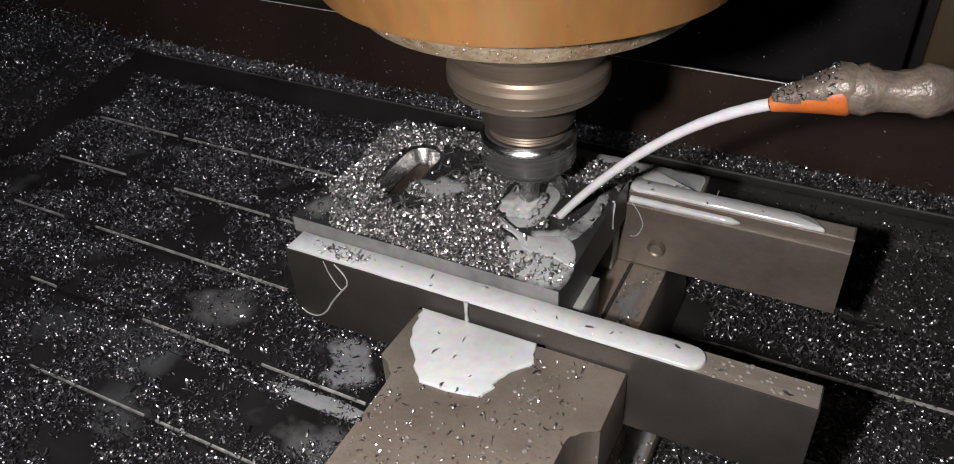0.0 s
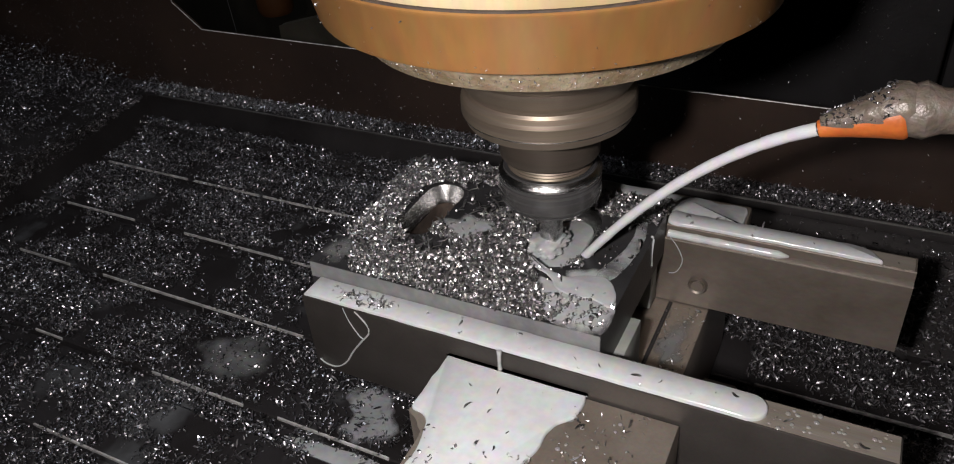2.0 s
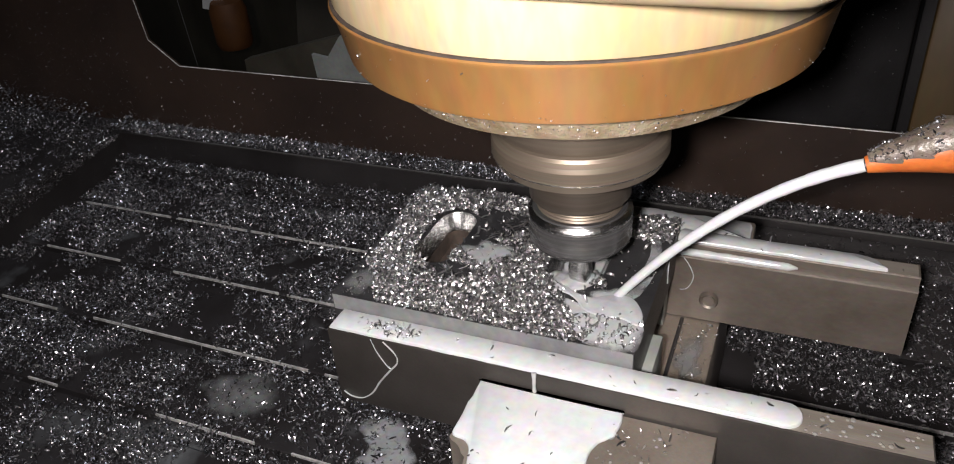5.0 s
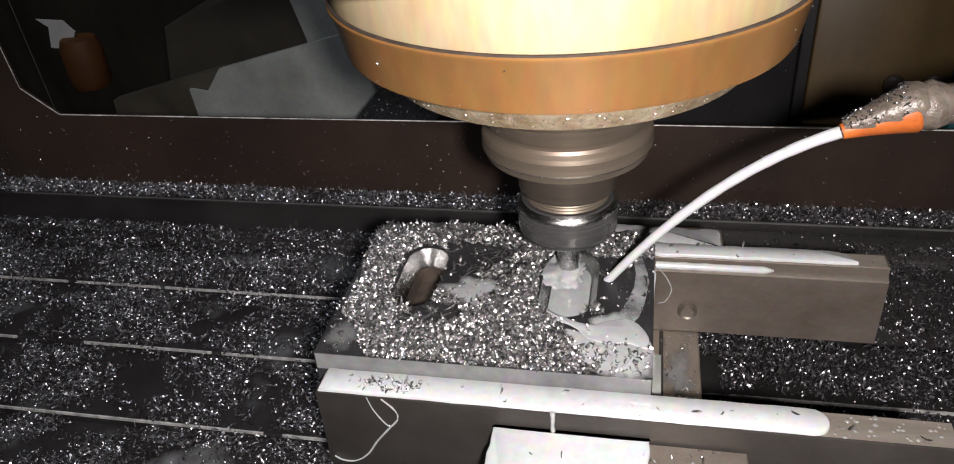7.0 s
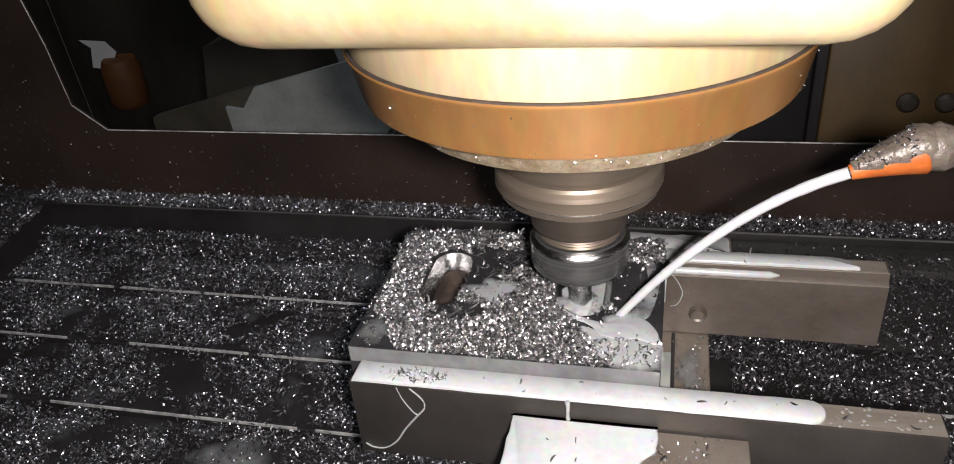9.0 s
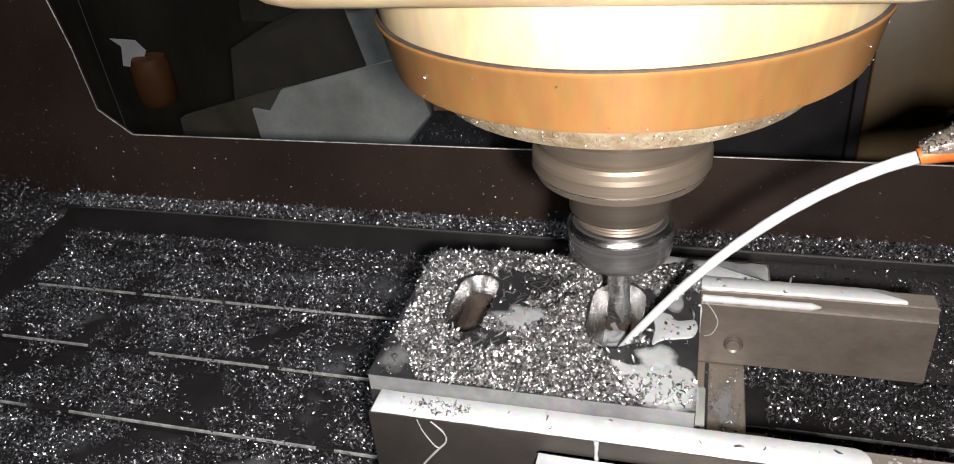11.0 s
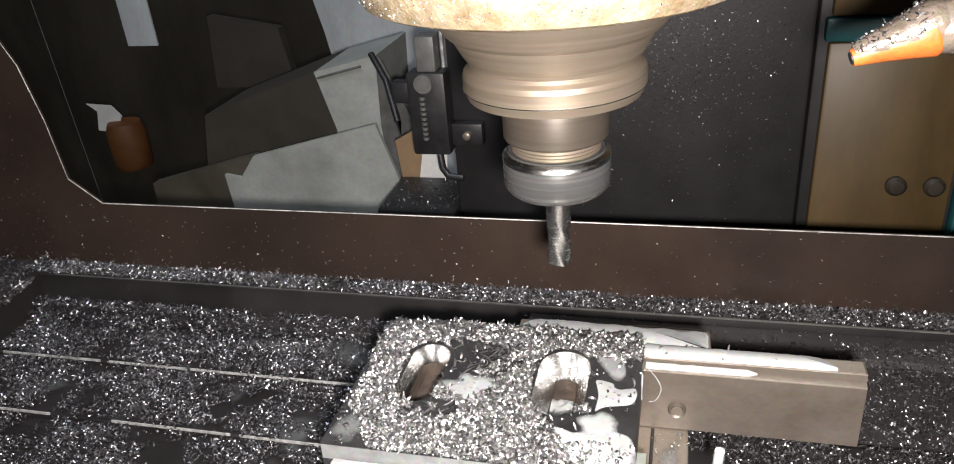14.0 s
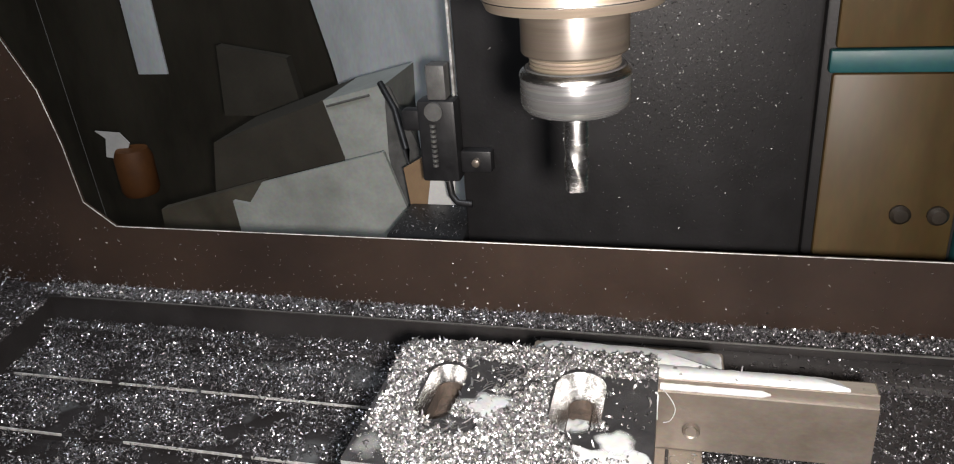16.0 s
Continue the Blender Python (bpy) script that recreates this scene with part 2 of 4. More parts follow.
def tube(points, radii, steps=14, caps=True, wobble=0.0, seed=0):
    """A round tube along points, with a radius at each of them."""
    rnd = random.Random(seed)
    bm = bmesh.new()
    rings = []
    for i, p in enumerate(points):
        p = Vector(p)
        d = (Vector(points[min(i + 1, len(points) - 1)]) - Vector(points[max(i - 1, 0)])).normalized()
        a = d.cross(Vector((0, 0, 1)) if abs(d.z) < 0.95 else Vector((0, 1, 0))).normalized()
        b = d.cross(a)
        rings.append([bm.verts.new(p + (a * math.cos(2 * math.pi * k / steps) + b * math.sin(2 * math.pi * k / steps)) * radii[i] * (1 + wobble * rnd.uniform(-1, 1))) for k in range(steps)])
    for r, s in zip(rings, rings[1:]):
        for k in range(steps):
            bm.faces.new((r[k], r[(k + 1) % steps], s[(k + 1) % steps], s[k]))
    if caps:
        bm.faces.new(rings[0][::-1])
        bm.faces.new(rings[-1])
    return bm


def blob_outline(cx, cy, rx, ry, n=40, rough=0.18, seed=1):
    """An uneven rounded outline of spilt liquid."""
    pts = []
    for i in range(n):
        a = 2 * math.pi * i / n
        k = 1 + rough * noise.noise((math.cos(a) * 1.6 + seed * 7.3, math.sin(a) * 1.6, seed * 3.1)) * 2
        pts.append((cx + rx * k * math.cos(a), cy + ry * k * math.sin(a)))
    return pts


def puddle(name, outline, z, thick, mat, parent=None, label=""):
    """A shallow pool with a rounded meniscus edge."""
    bm = bmesh.new()
    rings = []
    turn = sum(p[0] * q[1] - q[0] * p[1] for p, q in zip(outline, outline[1:] + outline[:1]))
    side = 1 if turn > 0 else -1
    for inset, h in ((0.0, 0.0), (0.0001, 0.45), (0.0003, 0.8), (0.0007, 1.0)):
        ring = []
        for i, (x, y) in enumerate(outline):
            o, q = outline[i - 1], outline[(i + 1) % len(outline)]
            dx, dy = q[0] - o[0], q[1] - o[1]
            d = math.hypot(dx, dy) or 1
            ring.append(bm.verts.new((x - side * dy / d * inset, y + side * dx / d * inset, z + thick * h)))
        rings.append(ring)
    n = len(outline)
    for a, b in zip(rings, rings[1:]):
        for i in range(n):
            bm.faces.new((a[i], a[(i + 1) % n], b[(i + 1) % n], b[i]))
    bm.faces.new(rings[-1])
    bm.faces.new(rings[0][::-1])
    return part(name, bm, mat, parent, label, smooth=80)


def soft_film(name, outline, z, thick, mat, label):
    """A very thin film, deepest in its middle."""
    bm = bmesh.new()
    lay = bm.verts.layers.float.new("depth")
    cx, cy = sum(p[0] for p in outline) / len(outline), sum(p[1] for p in outline) / len(outline)
    rings = []
    for scale, d in ((1.0, 0.0), (0.85, 0.3), (0.65, 0.62), (0.4, 0.88)):
        ring = []
        for x, y in outline:
            v = bm.verts.new((cx + (x - cx) * scale, cy + (y - cy) * scale, z + thick * d))
            v[lay] = d
            ring.append(v)
        rings.append(ring)
    n = len(outline)
    for a, b in zip(rings, rings[1:]):
        for i in range(n):
            bm.faces.new((a[i], a[(i + 1) % n], b[(i + 1) % n], b[i]))
    mid = bm.verts.new((cx, cy, z + thick))
    mid[lay] = 1.0
    for i in range(n):
        bm.faces.new((rings[-1][i], rings[-1][(i + 1) % n], mid))
    return tagged(part(name, bm, mat, None, "", smooth=80), label, "coolant")


def chips(name, places, mat, size=(0.0013, 0.0032), seed=3, flat=0.6, curl=(0.6, 3.2)):
    """Curled cuttings, one short bent ribbon at each place (x, y, z)."""
    rng = np.random.default_rng(seed)
    c = np.asarray(places, float)
    n, k = len(c), 5
    length = rng.uniform(size[0], size[1], n) * rng.choice([0.8, 1, 1, 1.4, 1.9], n)
    width = np.minimum(length * rng.uniform(0.14, 0.42, n), 0.0012)
    bend = rng.uniform(curl[0], curl[1], n)
    s = np.linspace(-0.5, 0.5, k)[None, :]
    ang = bend[:, None] * s
    rad = (length / bend)[:, None]
    px, pz = rad * np.sin(ang), rad * (1 - np.cos(ang))
    taper = (1 - (2 * s) ** 2 * 0.55) * width[:, None] * 0.5
    shift = s * (rng.uniform(-0.5, 0.5, n) * length)[:, None]
    v = np.zeros((n, k, 2, 3))
    v[..., 0], v[..., 2] = px[:, :, None], pz[:, :, None]
    v[:, :, 0, 1], v[:, :, 1, 1] = shift - taper, shift + taper
    yaw, tilt, rolled = rng.uniform(0, 6.283, n), rng.normal(0, flat, n), rng.normal(0, flat, n) + np.pi * rng.integers(0, 2, n)
    cz, sz, cx, sx, cy, sy = np.cos(yaw), np.sin(yaw), np.cos(tilt), np.sin(tilt), np.cos(rolled), np.sin(rolled)
    o, e = np.zeros(n), np.ones(n)
    rz = np.stack([cz, -sz, o, sz, cz, o, o, o, e], -1).reshape(n, 3, 3)
    rx = np.stack([e, o, o, o, cx, -sx, o, sx, cx], -1).reshape(n, 3, 3)
    ry = np.stack([cy, o, sy, o, e, o, -sy, o, cy], -1).reshape(n, 3, 3)
    v = np.einsum("nij,nkwj->nkwi", rz @ rx @ ry, v)
    v += (c - np.stack([o, o, v[..., 2].reshape(n, -1).min(1)], -1))[:, None, None, :]
    base = (np.arange(n) * k * 2)[:, None, None]
    q = np.array([[2 * i, 2 * i + 1, 2 * i + 3, 2 * i + 2] for i in range(k - 1)])[None]
    faces = (base + q).reshape(-1)
    me = bpy.data.meshes.new(name)
    me.vertices.add(n * k * 2)
    me.vertices.foreach_set("co", v.reshape(-1))
    f = n * (k - 1)
    me.loops.add(f * 4)
    me.loops.foreach_set("vertex_index", faces)
    me.polygons.add(f)
    me.polygons.foreach_set("loop_start", np.arange(f) * 4)
    me.update(calc_edges=True)
    return link(name, me, mat, smooth=60)


def fbm(x, y, scale, seed=0.0):
    return noise.fractal((x * scale, y * scale, seed), 0.6, 2.1, 4)


def spread(count, x0, x1, y0, y1, keep, seed):
    """Places where keep(x, y, r) gives a height."""
    rnd = random.Random(seed)
    out = []
    for _ in range(count):
        x, y = rnd.uniform(x0, x1), rnd.uniform(y0, y1)
        z = keep(x, y, rnd)
        if z is not None:
            out.append((x, y, z))
    return out


# ---- the table with its T-slots ----
SLOTS = (0.065, 0.0, -0.063, -0.1243, -0.183, -0.246)
SLOT_EDGES = (((-0.435, -0.340), (-0.332, -0.262), (-0.258, -0.03), (0.14, 0.70)),
              ((-0.412, -0.335), (-0.282, -0.187), (-0.180, -0.04), (0.14, 0.70)),
              ((-0.390, -0.335), (-0.300, -0.122), (-0.110, -0.035), (0.14, 0.42)),
              ((-0.295, -0.270), (-0.190, -0.119), (-0.094, -0.021), (0.145, 0.60)),
              ((-0.223, -0.130), (-0.121, -0.045), (0.145, 0.50)))
SLOT_WIDTH, SLOT_DEPTH = 0.014, 0.006
TABLE_LEFT, TABLE_RIGHT, TABLE_BACK, TABLE_FRONT = -0.445, 0.75, 0.133, -0.30


def build_table():
    line = [(TABLE_BACK, 0.0)]
    for y in SLOTS:
        line += [(y + 0.0008, 0.0), (y, -0.0008), (y, -SLOT_DEPTH), (y - SLOT_WIDTH, -SLOT_DEPTH), (y - SLOT_WIDTH, -0.0008), (y - SLOT_WIDTH - 0.0008, 0.0)]
    line += [(TABLE_FRONT, 0.0), (TABLE_FRONT, -0.09), (TABLE_BACK, -0.09)]
    bm = bmesh.new()
    a = [bm.verts.new((TABLE_LEFT, y, z)) for y, z in line]
    b = [bm.verts.new((TABLE_RIGHT, y, z)) for y, z in line]
    n = len(line)
    for i in range(n):
        bm.faces.new((a[i], a[(i + 1) % n], b[(i + 1) % n], b[i]))
    bm.faces.new(a[::-1])
    bm.faces.new(b)
    table = part("machine_table", bm, TABLE, label="", smooth=20)
    tagged(table, "oily dark steel milling table with T-slots under chips", "machine table", kind="structure")
    for y, runs in zip(SLOTS, SLOT_EDGES):
        for x0, x1 in runs:
            part("slot_edge", box(x0, x1, y - 0.0002, y + 0.0008, -0.0010, 0.0008), EDGE, table, "bright worn slot edge")
    return table


def build_rim():
    """The raised channel wall behind and beside the table."""
    bm = prism([(-0.75, -0.30), (TABLE_LEFT, -0.30), (TABLE_LEFT, TABLE_BACK), (0.75, TABLE_BACK), (0.75, 0.175), (-0.75, 0.175)], -0.05, 0.036, 0.002)
    rim = part("table_rim", bm, RIM, smooth=30)
    tagged(rim, "oily black raised rim round the table edge", "table rim", kind="structure")
    part("wet_ledge", box(TABLE_LEFT + 0.003, -0.003, 0.117, TABLE_BACK - 0.0002, 0.0003, 0.011, 0.002), RIM, rim)
    part("wet_ledge", box(0.001, 0.75, 0.104, TABLE_BACK - 0.0002, 0.0003, 0.030, 0.002), GREYDARK, rim, "smooth dark wet ledge")
    part("trim", box(TABLE_LEFT + 0.02, 0.75, TABLE_BACK - 0.0006, TABLE_BACK + 0.0006, 0.0352, 0.0364), GREYCAST, rim, "scraped edge of the rim")


def build_guard():
    """Sheet-metal splash guard with its cut-out."""
    y0, y1 = 0.154, 0.157
    out = [(-0.80, 0.02), (0.70, 0.02), (0.70, 0.097), (-0.372, 0.097), (-0.399, 0.119), (-0.404, 0.172), (-0.4125, 0.217), (-0.432, 0.259), (-0.47, 0.32), (-0.52, 0.38), (-0.80, 0.40)]
    bm = bmesh.new()
    f = [bm.verts.new((x, y0, z)) for x, z in out]
    b = [bm.verts.new((x, y1, z)) for x, z in out]
    bm.faces.new(f)
    bm.faces.new(b[::-1])
    n = len(out)
    for i in range(n):
        bm.faces.new((f[i], b[i], b[(i + 1) % n], f[(i + 1) % n]))
    guard = part("splash_guard", bm, GUARD, smooth=20)
    tagged(guard, "dark brown sheet-metal splash guard with a cut-out", "splash guard")
    path = [(x, (y0 + y1) / 2 - 0.001, z) for x, z in out[2:10]]
    part("cut_edge", tube(path, [0.00055] * len(path), 6), EDGE, guard, "bare bright cut edge")


# ---- vise, bars and the plate ----
BAR_TOP, BAR_LOW = 0.114, 0.072
PLATE_TOP = 0.1227


def build_vise():
    vise = empty("machine_vise", (0.08, -0.10, 0.0))
    tagged(vise, "brownish ground-steel machine vise wet with coolant", "vise")
    o = Vector((0.08, -0.10, 0.0))

    def piece(name, bm, mat=STEEL, label=""):
        bmesh.ops.translate(bm, verts=bm.verts, vec=-o)
        return part(name, bm, mat, vise, label)
    piece("bed", box(0.0345, 0.1164, -0.265, 0.030, 0.0, 0.0715, 0.0015))
    # black strip in place of the shaded gap beside the parallel bar
    piece("dark_gap", box(0.0972, 0.0990, -0.1236, -0.034, 0.0715, 0.0728, 0.0004), BLACK)
    outline = [(0.0325, -0.1385), (0.0325, -0.170)]
    outline += [(0.0325 + 0.010 * math.sin(a), -0.182 + 0.012 * math.cos(a)) for a in [i * math.pi / 16 for i in range(0, 9)]]
    outline += [(0.0425, -0.262), (0.1175, -0.262)]
    outline += [(0.1275 - 0.010 * math.sin(a), -0.182 + 0.012 * math.cos(a)) for a in [i * math.pi / 16 for i in range(8, -1, -1)]]
    outline += [(0.1275, -0.170), (0.1275, -0.1385)]
    piece("movable_jaw", prism(outline, 0.0716, 0.104, 0.0012))
    piece("fixed_jaw", box(0.0225, 0.1258, -0.0175, 0.0030, 0.0716, 0.1115, 0.0015))
    piece("jaw_back", box(0.0245, 0.1235, 0.0032, 0.022, 0.0716, 0.100, 0.0015))
    piece("base_flange", box(0.016, 0.134, -0.16, -0.02, 0.0002, 0.016, 0.002))


def build_bars():
    for name, y0, y1, label in (("front_jaw_bar", -0.1377, -0.1242, "long dark steel bar clamped before the plate under coolant"),
                                ("rear_jaw_bar", -0.0320, -0.0183, "long brown steel bar clamped behind the plate")):
        rear = y0 > -0.1
        if rear:
            bm = bmesh.new()
            shape = [(y0, BAR_LOW), (y0, 0.1078), (y0 + 0.0005, 0.1084), (y0 + 0.0026, 0.1096), (y0 + 0.0030, BAR_TOP - 0.0005), (y0 + 0.0035, BAR_TOP), (y1, BAR_TOP), (y1, BAR_LOW)]
            ends = [[bm.verts.new((x, *p)) for p in shape] for x in (-0.040, 0.1975)]
            bm.faces.new(ends[0])
            bm.faces.new(ends[1][::-1])
            for i in range(len(shape)):
                bm.faces.new((ends[0][i], ends[1][i], ends[1][(i + 1) % len(shape)], ends[0][(i + 1) % len(shape)]))
            bmesh.ops.recalc_face_normals(bm, faces=bm.faces)
        else:
            bm = box(-0.040, 0.1975, y0, y1, BAR_LOW, BAR_TOP, 0.0008)
        bar = part(name, bm, JAWSTEEL if rear else BAR)
        tagged(bar, label, "jaw bar")
        # grazing light on the ground bar top is put into a lighter plate
        part("lit_ground_top", box(-0.0392, 0.1967, y0 + (0.0038 if rear else 0.0008), y1 - 0.0008, BAR_TOP - 0.0006, BAR_TOP + 0.00012), LIT_GROUND, bar, "ground top face lightened for grazing light")
        if rear:
            head = turned([(0, 0.0012), (0.0028, 0.0012), (0.0030, 0.0008), (0.0040, 0.0016), (0.0046, 0.0006), (0.0046, -0.004), (0, -0.004)], 32)
            bmesh.ops.rotate(head, verts=head.verts, matrix=Matrix.Rotation(radians(90), 3, "X"))
            bmesh.ops.translate(head, verts=head.verts, vec=(0.1098, y0 - 0.0008, 0.0852))
            part("screw", head, JAWSTEEL, bar, "round recessed screw head")
            part("worn_edge", box(0.0935, 0.1970, y0 - 0.0001, y0 + 0.0006, 0.1077, 0.1081), LIT_GROUND, bar, "worn bright edge")


def slot_ring(cx, cy, half_len, r, n=48):
    """Points of a slot outline, straight along y."""
    pts, s = [], half_len - r
    arc, side = n // 3, n // 6
    for k in range(arc + 1):
        a = math.pi * k / arc
        pts.append((cx + r * math.cos(a), cy + s + r * math.sin(a)))
    for k in range(1, side):
        pts.append((cx - r, cy + s - 2 * s * k / side))
    for k in range(arc + 1):
        a = math.pi + math.pi * k / arc
        pts.append((cx + r * math.cos(a), cy - s + r * math.sin(a)))
    for k in range(1, side):
        pts.append((cx + r, cy - s + 2 * s * k / side))
    return pts


PLATE_BOX = (-0.0440, 0.0925, -0.1240, -0.0322)
SLOT_CENTRES = ((-0.0127, -0.0672), (0.0557, -0.0661))
SLOT_SIZES = ((0.0230, 0.0098, 0.0033, 0.0078), (0.0245, 0.0124, 0.0062, 0.0118))


def build_plate():
    """The black plate with two countersunk slots."""
    x0, x1, y0, y1 = PLATE_BOX
    cuts = (x0, 0.022, x1)
    bm = bmesh.new()
    top, low = PLATE_TOP, 0.1000
    for k, (cx, cy) in enumerate(SLOT_CENTRES):
        a, b = cuts[k], cuts[k + 1]
        ring = slot_ring(cx, cy, *SLOT_SIZES[k][:2])
        n = len(ring)
        inner = [bm.verts.new((x, y, top)) for x, y in ring]
        outer = []
        for x, y in ring:
            dx, dy = x - cx, (y - cy)
            s = min(((b if dx > 0 else a) - cx) / dx if abs(dx) > 1e-9 else 1e9, ((y1 if dy > 0 else y0) - cy) / dy if abs(dy) > 1e-9 else 1e9)
            outer.append([cx + dx * s, cy + dy * s])
        for c in ((a, y0), (a, y1), (b, y0), (b, y1)):
            near = min(range(n), key=lambda i: math.hypot(outer[i][0] - c[0], outer[i][1] - c[1]))
            outer[near] = list(c)
        ov = [bm.verts.new((x, y, top)) for x, y in outer]
        for i in range(n):
            bm.faces.new((inner[i], inner[(i + 1) % n], ov[(i + 1) % n], ov[i]))
    for p, q in (((x0, y0), (x1, y0)), ((x1, y0), (x1, y1)), ((x1, y1), (x0, y1)), ((x0, y1), (x0, y0))):
        bm.faces.new([bm.verts.new((*p, low)), bm.verts.new((*q, low)), bm.verts.new((*q, top)), bm.verts.new((*p, top))])
    bm.faces.new([bm.verts.new((x, y, low)) for x, y in ((x0, y0), (x0, y1), (x1, y1), (x1, y0))])
    plate = part("workpiece", bm, PLATE, smooth=20)
    tagged(plate, "black steel plate with two countersunk slots clamped in the vise", "workpiece")
    part("wet_front", box(x0 + 0.0004, x1 - 0.0004, y0 - 0.00015, y0 + 0.0005, 0.1143, top - 0.0004), WETGREY, plate, "wet grey front face")
    for (cx, cy), (half, r, inset, deep) in zip(SLOT_CENTRES, SLOT_SIZES):
        def wall(steps):
            bm = bmesh.new()
            rings = [[bm.verts.new((x, y, top - d)) for x, y in slot_ring(cx, cy, half - i, r - i)] for i, d in steps]
            for a, b in zip(rings, rings[1:]):
                for i in range(len(a)):
                    bm.faces.new((a[i], a[(i + 1) % len(a)], b[(i + 1) % len(a)], b[i]))
            return bm
        part("countersunk_slot", wall(((0.0, 0.0), (0.0003, 0.0008), (inset, deep), (inset + 0.0001, deep + 0.0010))), BRIGHT, plate, "freshly milled bright countersunk slot", smooth=40)
        part("slot_wall", wall(((inset + 0.0001, deep + 0.0010), (inset + 0.0002, 0.0210))), RUST, plate, "rough brown wall of the old slot", smooth=40)
        floor = bmesh.new()
        floor.faces.new([floor.verts.new((x, y, top - 0.0180 + 0.002 * noise.noise((x * 300, y * 300, 1)))) for x, y in slot_ring(cx, cy, half - inset, r - inset)])
        part("slot_floor", floor, RUST, plate, "rough brown slot floor")
    par = part("parallel_bar", box(0.0, 0.0968, -0.1236, -0.083, BAR_LOW + 0.0002, 0.0998, 0.0006), PANEL)
    tagged(par, "pale ground parallel bar under the plate", "parallel bar")
    par = part("parallel_bar", box(0.0, 0.0900, -0.043, -0.0326, BAR_LOW + 0.0002, 0.0998, 0.0006), PANEL)
    tagged(par, "pale ground parallel bar under the plate", "parallel bar")


# ---- the milling head ----
AXIS = (0.0575, -0.076)
HEAD = {}


def build_head():
    head = empty("milling_head", (AXIS[0], AXIS[1], 0.0))
    tagged(head, "cream and amber milling head with a turning end mill", "milling head")
    part("nose_ring", turned([(0.060, 0.2396), (0.0820, 0.2396), (0.0833, 0.2401), (0.0839, 0.2414), (0.0872, 0.2568), (0.0882, 0.2579), (0.0884, 0.2588), (0.0878, 0.2594), (0.060, 0.2596)]), AMBER, head, "amber oily ring with chips stuck on")
    part("lower_rim", turned([(0.045, 0.2270), (0.0665, 0.2270), (0.0685, 0.2280), (0.0730, 0.2368), (0.0730, 0.2384), (0.05, 0.2384)]), GRIME, head, "chip-crusted metal rim")
    part("collar", turned([(0.050, 0.2595), (0.0864, 0.2595), (0.0871, 0.2609), (0.0885, 0.2777), (0.0885, 0.3017), (0.05, 0.3017)]), CREAM, head, "cream painted collar")
    part("casing", box(-0.0985, 0.0945, -0.112, 0.42, 0.2785, 0.75, 0.022, 6), CREAM, head, "cream painted head casing")
    part("seam", turned([(0.080, 0.2591), (0.0879, 0.2591), (0.0879, 0.2599), (0.080, 0.2599)]), RUST, head, "dark oily seam above the ring")
    spindle = part("spindle", turned([(0.0, 0.230), (0.0500, 0.230), (0.0490, 0.2235), (0.0430, 0.2170), (0.0412, 0.2145), (0.0402, 0.2135), (0.0385, 0.2123), (0.0345, 0.2053), (0.0330, 0.2033), (0.0325, 0.2018),
                   (0.0332, 0.2005), (0.0347, 0.1991), (0.0352, 0.1973), (0.0352, 0.1923), (0.0347, 0.1911), (0.0335, 0.1885), (0.0205, 0.1875), (0.0200, 0.1860), (0.0200, 0.1715), (0.0195, 0.1705), (0.0178, 0.1698), (0.0174, 0.1693),
                   (0.0179, 0.1686), (0.0174, 0.1679), (0.0179, 0.1672), (0.0174, 0.1665), (0.0179, 0.1658), (0.0174, 0.1650), (0.0, 0.1650)]), SPIN, head, "spinning steel tool holder", smooth=14)
    # dark surroundings mirrored in the neck are put into its brown colour
    part("neck", turned([(0.0205, 0.1885), (0.0209, 0.1875), (0.0209, 0.1716), (0.0204, 0.1708), (0.0180, 0.1706)]), NECK, spindle, "neck of the tool holder with dark reflection in its brown", smooth=28)
    part("flange_edge", turned([(0.0340, 0.1919), (0.03535, 0.1921), (0.0354, 0.1925), (0.0340, 0.1928)]), BRIGHT, spindle, "bright edge of the flange")
    rnd = random.Random(21)
    stuck = []
    for _ in range(150):
        a = rnd.uniform(0, 2 * math.pi)
        u = rnd.random() ** 4
        r, z = 0.0841 + 0.0034 * u, 0.2412 + 0.0155 * u
        stuck.append((r * math.cos(a), r * math.sin(a), z))
    for _ in range(1500):
        a, u = rnd.uniform(0, 2 * math.pi), rnd.random()
        stuck.append(((0.0690 + 0.0045 * u) * math.cos(a), (0.0690 + 0.0045 * u) * math.sin(a), 0.2285 + 0.0085 * u))
    ob = chips("crust", stuck, CHIP, size=(0.0004, 0.0010), seed=12, flat=0.9)
    ob.parent = head
    tagged(ob, "tiny bright chips stuck on the ring", kind="stuff")
    part("collet_nut", turned([(0.0, 0.1652), (0.0185, 0.1652), (0.0193, 0.1655), (0.0212, 0.1632), (0.0217, 0.1622), (0.0217, 0.1520), (0.0212, 0.1500), (0.0196, 0.1482), (0.0120, 0.1480), (0.0080, 0.1490), (0.0, 0.1490)]), NUT, spindle, "dark collet nut with a bright upper edge", smooth=28)
    # end mill: round shank, then four helical flutes
    bm = bmesh.new()
    rings, steps = [], 40
